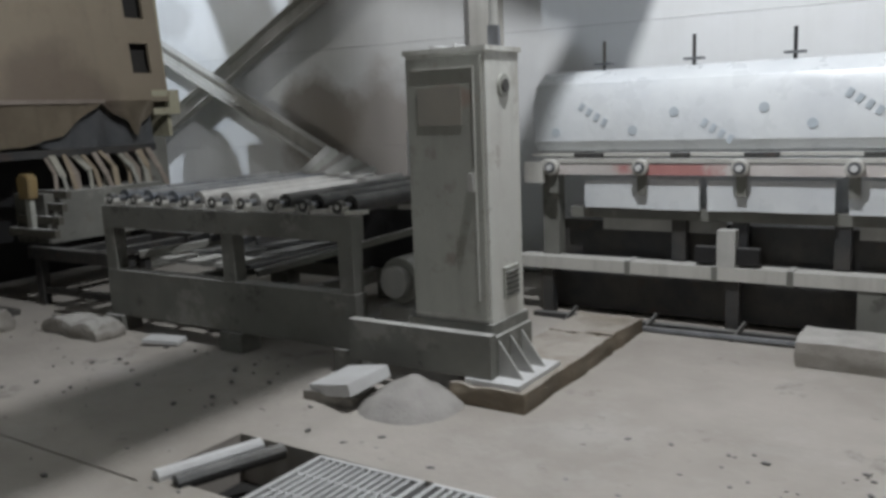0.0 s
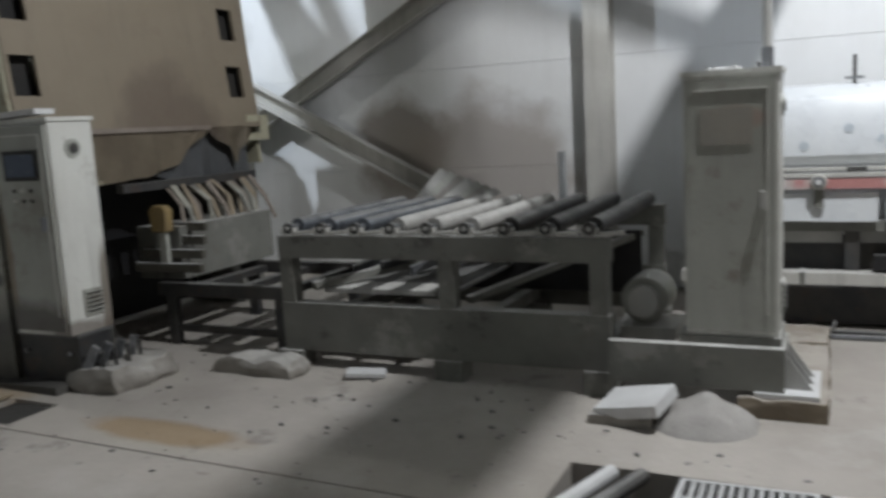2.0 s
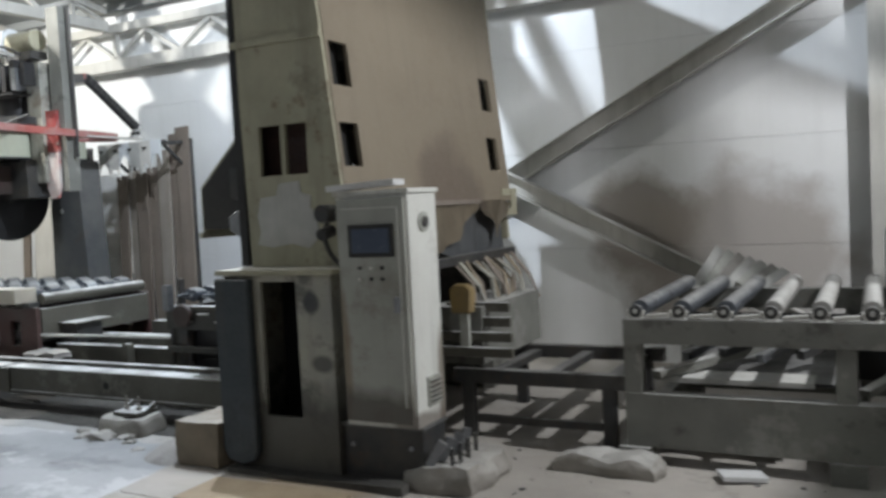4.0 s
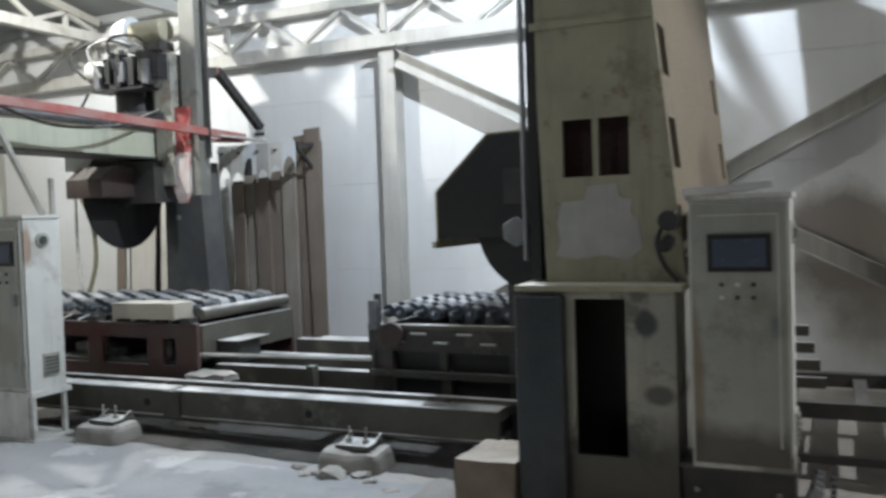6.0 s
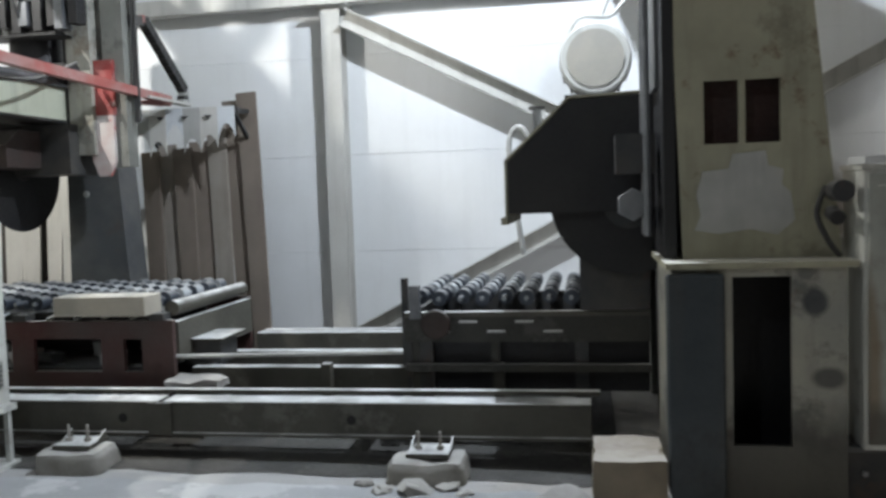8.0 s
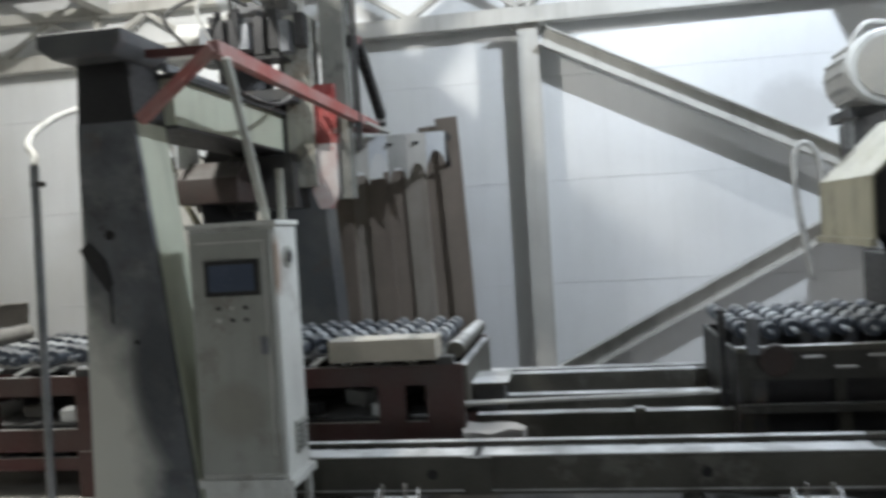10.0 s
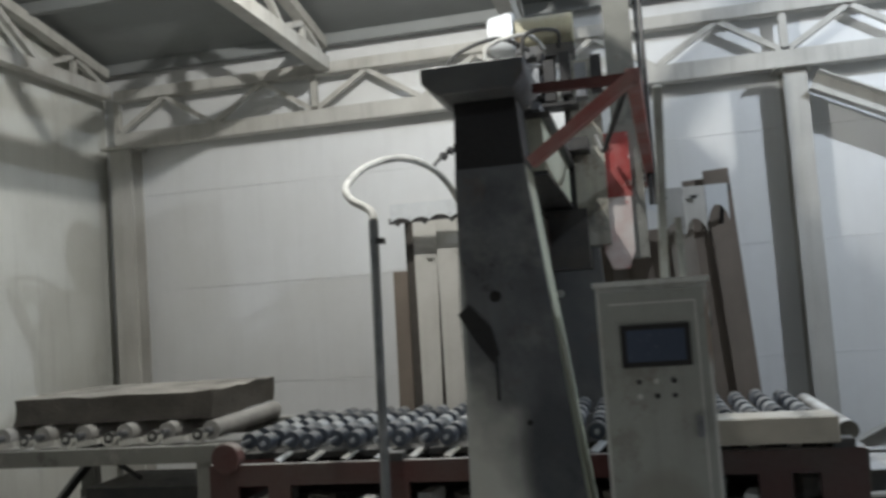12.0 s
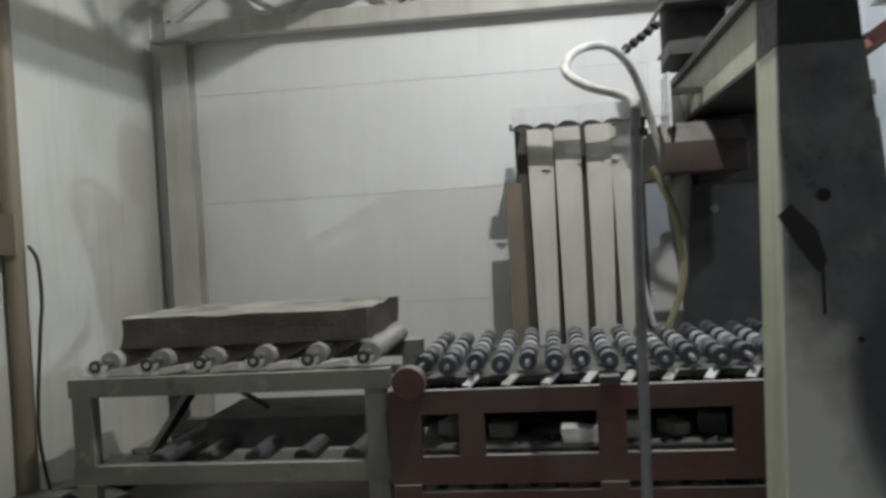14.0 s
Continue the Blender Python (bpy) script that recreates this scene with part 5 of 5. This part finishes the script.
tapered_column(2.75, 3.05, 0.13, 2.32, -12.02, -11.97, -11.4, -11.66, GREENISH, "front_column", "pale green column body")
fp = tapered_column(2.72, 2.748, 0.13, 2.32, -12.02, -11.97, -11.42, -11.66, COLUMN, "column_face", "scuffed grey column face with dark stains")
tapered_column(2.73, 3.05, 2.321, 2.62, -11.97, -11.955, -11.66, -11.68, BLACK, "column_head", "black column head")
bm = prism(B(), [(-11.98, 2.621), (-11.67, 2.621), (-11.61, 2.68), (-11.61, 2.75), (-12.06, 2.75), (-12.06, 2.68)], "y", 2.56, 3.04)
part("cap", bm, COLUMN_DARK, mc, "dark flared cap", 0.006)
part("cover_plate", bx(B(), -12.17, -12.155, 4.16, 4.5, 2.2, 2.5), FILM, mc, "white plastic cover plate")
part("plate_bracket", bx(B(), -12.154, -11.962, 4.3, 4.36, 2.4, 2.43), DARK, mc)
part("cap_hole", cyl(B(), (-11.83, 2.712, 1.75), (-11.83, 2.7195, 1.75), 0.025, n=16), HOLE, fp, "round hole", 0)
part("bolt_hole", cyl(B(), (-11.72, 2.712, 1.2), (-11.72, 2.7195, 1.2), 0.012, n=10), HOLE, fp, "", 0)
part("slot", bx(B(), -11.85, -11.84, 2.714, 2.7195, 1.3, 1.55), BLACK, fp, "", 0)
bm = prism(B(), [(-12.0, 1.68), (-11.95, 1.72), (-11.86, 1.62), (-11.83, 1.5), (-11.86, 1.46), (-11.93, 1.56)], "y", 2.713, 2.7195)
part("dark_scrape", bm, BLACK, fp, "dark scrape", 0)
tapered_column(5.2, 5.5, 0.1, 2.3, -11.97, -11.92, -11.35, -11.48, COLUMN_DARK, "rear_column", "dark rear column")
part("cap_hole", cyl(B(), (-11.76, 5.192, 1.75), (-11.76, 5.1995, 1.75), 0.028, n=14), MOTOR, mc, "", 0)
beam = part("bridge_beam", bx(B(), -11.96, -11.6, 3.051, 5.45, 2.33, 2.58), GREENISH, mc, "pale green bridge beam", 0.008)
part("beam_flange", bx(B(), -12.0, -11.56, 3.051, 5.45, 2.581, 2.61), DARK, mc)
part("beam_foot", bx(B(), -11.97, -11.59, 3.051, 5.45, 2.31, 2.329), DARK, mc)
for xx in (-11.95, -11.62):
    part("slide_rail", bx(B(), xx - 0.02, xx + 0.02, 3.0, 5.45, 2.611, 2.65), STEEL, mc)
# saw carriage
part("carriage_plate", bx(B(), -12.1, -11.45, 4.5, 5.15, 2.66, 2.74), DARK, mc)
part("saw_motor", cyl(B(), (-11.9, 4.85, 2.741), (-11.9, 4.85, 3.25), 0.2, n=24), BLACK, mc, "black upright motor")
part("motor_flange", cyl(B(), (-11.9, 4.85, 3.251), (-11.9, 4.85, 3.29), 0.26, n=24), DARK, mc)
part("top_motor", cyl(B(), (-11.9, 4.85, 3.56), (-11.5, 4.85, 3.56), 0.11, n=24), PALE, mc, "cream horizontal top motor", 0.008)
bm = cyl(B(), (-12.08, 4.85, 3.57), (-11.901, 4.85, 3.57), 0.13, 0.16, n=24)
part("motor_cowl", bm, FILM, mc, "motor cowl wrapped in white film", 0.01)
part("motor_saddle", bx(B(), -11.9, -11.5, 4.75, 4.95, 3.36, 3.44), DARK, mc)
for k in range(8):
    part("valve_block", bx(B(), -12.1 + k * 0.1, -12.03 + k * 0.1, 4.5 + 0.03 * (k % 3), 4.62 + 0.03 * (k % 3), 3.0 + 0.04 * (k % 2), 3.22 + 0.05 * (k % 3)), BLACK if k % 3 else STEEL, mc)
part("valve_plate", bx(B(), -12.12, -11.5, 4.5, 4.72, 2.96, 2.98), BLACK, mc)
for k in range(3):
    tube("cable", [(-12.2 + k * 0.2, 4.5, 3.1), (-12.3 + k * 0.25, 4.4, 3.3 + 0.05 * k), (-12.0 + k * 0.2, 4.5, 3.45), (-11.8 + 0.1 * k, 4.7, 3.4)], 0.014, HOSE if k == 1 else RUBBER, mc)
for k in range(9):
    a = math.tau * k / 9
    part("cable_gland", cyl(B(), (-11.9 + 0.23 * math.cos(a), 4.85 + 0.23 * math.sin(a), 3.24), (-11.9 + 0.23 * math.cos(a), 4.85 + 0.23 * math.sin(a), 3.36), 0.028, n=8), BLACK, mc, "", 0)
part("side_motor", cyl(B(), (-12.35, 4.7, 3.2), (-12.02, 4.8, 3.2), 0.11, n=18), MOTOR, mc, "small white side motor")
part("slide_column", bx(B(), -11.56, -11.36, 4.72, 4.95, 2.05, 3.3), DIRTY, mc, "dirty pale vertical slide")
part("slide_cover", bx(B(), -11.6, -11.561, 4.74, 4.93, 2.1, 3.3), BLACK, mc)
part("mast", bx(B(), -11.3, -11.12, 4.8, 4.95, 1.95, 3.85), FRAME_GREY, mc, "grey lifting mast")
for xx in (-11.08, -11.05):
    part("lift_rod", cyl(B(), (xx, 4.88, 2.3), (xx, 4.88, 3.85), 0.014, n=8), DARK, mc, "", 0)
part("red_plate", bx(B(), -11.45, -11.2, 4.76, 4.795, 2.36, 2.79), RED_FLAT, mc, "chipped red plate", 0.004)
bm = prism(B(), [(-11.43, 2.359), (-11.21, 2.359), (-11.21, 2.0), (-11.26, 1.88), (-11.36, 1.88), (-11.41, 2.0)], "y", 4.76, 4.795)
part("white_plate_end", bm, RED_WHITE, mc, "white rounded plate end with red runs", 0.004)
bm = prism(B(), [(4.2, 1.95), (5.35, 1.95), (5.35, 2.12), (5.2, 2.24), (4.35, 2.24), (4.2, 2.12)], "x", -12.2, -11.75)
part("blade_guard", bm, BROWN, mc, "brown blade guard")
bm = cyl(B(), (-12.06, 4.77, 1.97), (-12.053, 4.77, 1.97), 0.5, n=72)
for v in [v for i, v in enumerate(bm.verts) if i % 2]:
    v.co.y += (v.co.y - 4.77) * 0.025
    v.co.z += (v.co.z - 1.97) * 0.025
part("blade", bm, BLACK, mc, "toothed dark saw blade", 0)
part("blade_flange", cyl(B(), (-12.05, 4.77, 1.97), (-12.02, 4.77, 1.97), 0.1, n=20), DARK, mc, "", 0)
part("arbor_box", bx(B(), -11.95, -11.5, 4.6, 4.95, 1.9, 2.29), DARK, mc)
part("white_plate", bx(B(), -12.24, -12.16, 4.46, 4.48, 2.3, 2.62), FILM, mc, "white plastic plate")
# red cable frame
part("red_strut", bar(B(), (-11.63, 2.74, 2.32), (-11.17, 2.63, 2.62), 0.05, 0.05), RED, mc)
part("red_rail", bar(B(), (-11.17, 2.63, 2.62), (-11.06, 5.4, 2.53), 0.06, 0.07), RED, mc)
part("red_top_bar", bar(B(), (-11.6, 2.8, 2.66), (-11.17, 2.66, 2.62), 0.04, 0.04), RED_DUST, mc)
part("red_cross_bar", bar(B(), (-11.4, 5.0, 2.5), (-11.05, 5.4, 2.5), 0.04, 0.04), RED, mc)
part("pale_strut", bar(B(), (-11.08, 2.56, 2.55), (-11.1, 3.0, 1.78), 0.035, 0.035), CABINET, mc, "pale diagonal strut")
part("pale_post", bar(B(), (-11.02, 3.02, 1.78), (-11.02, 3.02, 2.05), 0.03, 0.03), CABINET, mc)
part("chain_arm", bar(B(), (-11.3, 4.95, 3.15), (-11.06, 5.06, 3.15), 0.05, 0.06), RED, mc)
part("chain_beam", bar(B(), (-11.12, 4.9, 3.12), (-11.08, 5.1, 3.14), 0.06, 0.08), DARK, mc)
for k in range(22):
    t_ = min(k / 18, 1.0)
    y_, z_ = 5.08 + 0.62 * t_, 3.13 - 0.47 * t_
    if k > 18:
        y_, z_ = 5.715 - 0.02 * (k - 19), 2.62 - 0.035 * (k - 19)
    link = bx(B(), -0.035, 0.035, -0.019, 0.019, -0.04, 0.04)
    o = part("chain_link", link, (BLACK, RUBBER, MOTOR)[2 if k > 18 and k % 2 else k % 2], mc)
    o.matrix_basis = pose(-11.08, y_, z_, -37 if k <= 18 else -80, 0, 0)
part("tray", bar(B(), (-11.06, 5.0, 2.52), (-11.06, 5.75, 2.52), 0.08, 0.02), STEEL_WHITE, mc)
tube("cable", [(-11.2, 2.7, 2.6), (-11.3, 3.3, 2.5), (-11.35, 4.0, 2.55), (-11.4, 4.6, 2.75)], 0.014, RUBBER, mc)

control_cabinet(-11.4, 2.7, 0.45, 0.31, 0.5, 1.75, "tall pale grey control cabinet with touch screen", True, 1)
cb = thing("cabinet_stand", (-11.15, 2.85, 0.13), "open pale steel stand under the cabinet", "stand")
part("top_frame", bx(B(), -11.42, -10.92, 2.68, 3.03, 0.46, 0.499), CABINET_LIT, cb)
for px, py in ((-11.4, 2.7), (-10.97, 2.7), (-11.4, 2.97), (-10.97, 2.97)):
    part("leg", bx(B(), px, px + 0.03, py, py + 0.03, 0.13, 0.459), CABINET_LIT, cb)
part("front_sheet", bx(B(), -11.37, -10.971, 2.69, 2.7, 0.16, 0.459), CABINET_LIT, cb)
part("bottom_frame", bx(B(), -11.42, -10.92, 2.68, 3.03, 0.13, 0.155), CABINET_LIT, cb)

# standpipe with looped hose
sp = thing("water_standpipe", (-12.5, 3.07, 0.13), "grey steel water standpipe with a looped pale hose", "pipe")
part("pipe", cyl(B(), (-12.51, 3.07, 0.13), (-12.47, 3.07, 2.17), 0.024, n=12), STEEL, sp, "", 0)
tube("hose", [(-12.47, 3.07, 2.17), (-12.5, 3.12, 2.23), (-12.66, 3.3, 2.32), (-12.74, 3.5, 2.43), (-12.68, 3.72, 2.56), (-12.52, 3.92, 2.62), (-12.38, 4.15, 2.56), (-12.28, 4.32, 2.38), (-12.2, 4.4, 2.1), (-12.15, 4.45, 1.9)], 0.021, HOSE, sp, "ribbed pale hose")
tube("cable", [(-12.4, 4.12, 2.575), (-12.38, 4.3, 2.66), (-12.3, 4.4, 2.74), (-12.22, 4.44, 2.82), (-12.13, 4.46, 2.96)], 0.013, RUBBER, sp, "black cable tied to the hose")
for k in range(5):
    part("cable_tie", cyl(B(), (-12.37 + k * 0.045, 4.33 + k * 0.024, 2.67 + k * 0.035), (-12.355 + k * 0.045, 4.34 + k * 0.024, 2.69 + k * 0.035), 0.028, n=8), BLACK, sp, "", 0)
part("tap", bx(B(), -12.49, -12.42, 3.05, 3.09, 2.05, 2.08), DARK, sp)
tube("drop_hose", [(-12.3, 4.4, 2.2), (-12.33, 4.42, 1.8), (-12.33, 4.42, 1.4), (-12.28, 4.42, 1.08)], 0.014, HOSE, sp, "thin pale drop hose")
tube("drop_hose", [(-12.25, 4.4, 2.0), (-12.12, 4.42, 1.7), (-12.1, 4.42, 1.35), (-12.2, 4.42, 1.06)], 0.022, DULL_YELLOW, sp, "dull yellow drop hose")

# ---- infeed roller table with stone ----
tf = thing("infeed_table", (-14.6, 4.3, 0.13), "grey steel infeed roller table", "roller table", "roller tables")
for ly in (3.74, 4.9):
    part("side_beam", bx(B(), -15.5, -13.72, ly - 0.05, ly + 0.05, 0.9, 1.0), FRAME_GREY, tf)
    part("lower_beam", bx(B(), -15.5, -13.72, ly - 0.04, ly + 0.04, 0.42, 0.52), FRAME_GREY, tf)
    for lx in (-15.43, -13.8):
        part("leg", bx(B(), lx - 0.055, lx + 0.055, ly - 0.045, ly + 0.045, 0.521, 0.899), FRAME_GREY, tf)
        part("leg_foot", bx(B(), lx - 0.055, lx + 0.055, ly - 0.045, ly + 0.045, 0.13, 0.419), FRAME_GREY, tf)
part("tie_rail", bx(B(), -15.4, -13.8, 4.86, 4.89, 0.78, 0.84), STEEL_WHITE, tf)
for i in range(6):
    rx = -15.36 + i * 0.3
    roller(tf, rx, 3.9, 4.84, 1.06, 0.06, ROLLER_PALE)
    bearing(tf, rx, 3.75, 1.06)
    if i < 5:
        part("clip", bar(B(), (rx + 0.07, 3.76, 1.02), (rx + 0.22, 3.76, 1.04), 0.06, 0.03), STEEL_WHITE, tf)
part("diagonal_brace", bar(B(), (-15.1, 4.6, 0.9), (-15.3, 4.2, 0.45), 0.05, 0.05), DARK, tf)
part("drive_box", bx(B(), -14.9, -13.85, 4.1, 4.7, 0.5, 0.68), DARK, tf, "dark chain drive box")
for i in range(5):
    part("drive_roller", cyl(B(), (-15.1 + i * 0.28, 3.85, 0.5), (-15.0 + i * 0.28, 4.4, 0.56), 0.05, n=10), DARK if i % 2 else STEEL, tf, "", 0)
part("lever", bar(B(), (-14.55, 4.2, 0.72), (-14.72, 4.2, 0.82), 0.025), BLACK, tf)
bm = bx(B(), -15.33, -13.88, 3.97, 4.88, 1.125, 1.295)
bmesh.ops.subdivide_edges(bm, edges=bm.edges[:], cuts=9, use_grid_fill=True)
for v in bm.verts:
    if v.co.y < 4.0 or v.co.x < -15.3 or v.co.x > -13.91:
        v.co += Vector((noise.noise(v.co * 6) * 0.03, noise.noise(v.co * 5 + Vector((3, 1, 2))) * 0.02, noise.noise(v.co * 8) * 0.012))
tagged(part("stone_slab", bm, BASALT, None, "", 0), "rough brown stone slab with dusty top on the rollers", "stone slab")

# ---- slabs on racks by the wall ----


def leaning_slab(x, w, y, z1, tilt, material, label, foot=None):
    """A narrow slab, w wide at its head and foot wide at its base."""
    f = (foot or w) / 2
    bm = prism(B(), [(-f, 0), (f, 0), (w / 2, z1), (-w / 2, z1)], "y", -0.012, 0.012)
    o = part("stone_slab", rough(bm, 1, 0.003, 4), material, None, "", 0)
    o.matrix_basis = pose(x, y, ground(x), -3.5, tilt, rnd.uniform(-8, 8))
    return tagged(o, label, "stone slab", "leaning slabs")


for i in range(7):
    leaning_slab(-11.42 + i * 0.165, 0.19, 5.72 + 0.045 * (i % 2), (2.0, 2.06, 2.02, 2.08, 2.26, 2.44, 2.5)[i], -3.0, SLAB_MID if i % 3 == 1 else SLAB, "dust-streaked narrow slab leaning on the rack" if i % 3 == 1 else "narrow brown sawn slab leaning on the rack", 0.165 - 0.02 * (i % 2))
for i in range(5):
    leaning_slab(-13.1 + i * 0.205, (0.12, 0.2, 0.2, 0.2, 0.18)[i], 5.66 + 0.035 * (i % 2), (1.9, 2.42, 2.43, 2.42, 2.41)[i], 0.2 + 0.3 * (i % 2), SLAB if i == 0 else SLAB_LIGHT, "dusty brown slab on the rack" if i == 0 else "pale dusty slab leaning on the rack", 0.12 if i == 0 else 0.12 + 0.015 * (i % 3))
# dark backing sheet, added so the gaps between the pale slabs go dark
leaning_slab(-12.64, 0.84, 5.8, 2.38, 0, BASALT, "wide dark backing added to darken the gaps between pale slabs")
for x0, x1, drop in ((-11.5, -10.5, 0.32), (-13.1, -12.1, 0.02)):
    rk = thing("slab_rack", ((x0 + x1) / 2, 5.95, 0.13), "dark steel slab rack with torn film", "rack", "slab racks")
    part("header", bar(B(), (x0, 5.55, 2.42), (x1, 5.55, 2.44), 0.05, 0.045), DARK, rk)
    for px in (x0 + 0.05, x1 - 0.05):
        part("post", bx(B(), px - 0.03, px + 0.03, 5.93, 5.99, ground(px), 2.5), DARK, rk)
        part("foot", bx(B(), px - 0.04, px + 0.04, 5.5, 6.2, ground(px), ground(px) + 0.06), DARK, rk)
        part("bracket", bar(B(), (px, 5.58, 2.43), (px, 5.93, 2.46), 0.04, 0.04), DARK, rk)
        if px > -13.0:
            part("strut", bar(B(), (px, 5.57, 2.42), (px, 5.93, 2.15), 0.03, 0.03), DARK, rk)
    for k in range(6):
        fx = x0 + 0.02 + k * 0.16
        low = 2.44 - drop * (0.75 + 0.25 * math.sin(k * 2.3))
        jag = 1.0 if drop > 0.1 else 0.25
        head = 2.55 if drop < 0.1 else 2.47
        bm = prism(B(), [(fx, head), (fx + 0.157, head), (fx + 0.157, low - 0.07 * jag), (fx + 0.14, low - 0.01 * jag), (fx + 0.1, low + 0.045 * jag), (fx + 0.06, low + 0.05 * jag), (fx + 0.025, low), (fx, low - 0.08 * jag)], "y", 5.51, 5.516)
        part("torn_film", bm, FILM if drop < 0.1 else (MOTOR, SLAB_LIGHT, FILM)[k % 3], rk, "torn white film" if k == 0 else "", 0)
    for k in range(4):
        hx = x0 + 0.08 + k * 0.22
        part("hook", prism(B(), [(hx - 0.035, 2.40), (hx + 0.035, 2.40), (hx, 2.37)], "y", 5.49, 5.5), DARK, rk, "", 0)

# ---- west end ----
gp = thing("end_post", (-16.1, 4.2, 0.13), "beige pipe post with hanging black cable", "post")
part("pipe", cyl(B(), (-16.135, 4.25, 0.13), (-16.135, 4.25, 3.6), 0.06, n=14), BEIGE, gp, "", 0)
tube("cable", [(-16.04, 4.25, 1.75), (-15.98, 4.24, 1.65), (-15.97, 4.24, 1.4), (-16.0, 4.25, 1.2), (-16.05, 4.25, 0.6), (-15.95, 4.2, 0.16)], 0.012, RUBBER, gp)
part("junction_box", bx(B(), -16.18, -16.06, 4.15, 4.19, 1.7, 1.95), BEIGE, gp)
for i in range(8):
    bm = rough(bx(B(), -0.16, 0.16, -0.1, 0.1, 0, 0.14), 1, 0.02, 6)
    o = part("stone_offcut", bm, DARK, None, "", 0)
    o.matrix_basis = pose(-15.95 + 0.09 * i, 4.1 + 0.24 * (i % 4), 0.12 + (0.14 if i > 4 else 0), 0, 0, i * 37)
    tagged(o, "dark rough stone offcut in a pile", "stone", "stone offcuts")
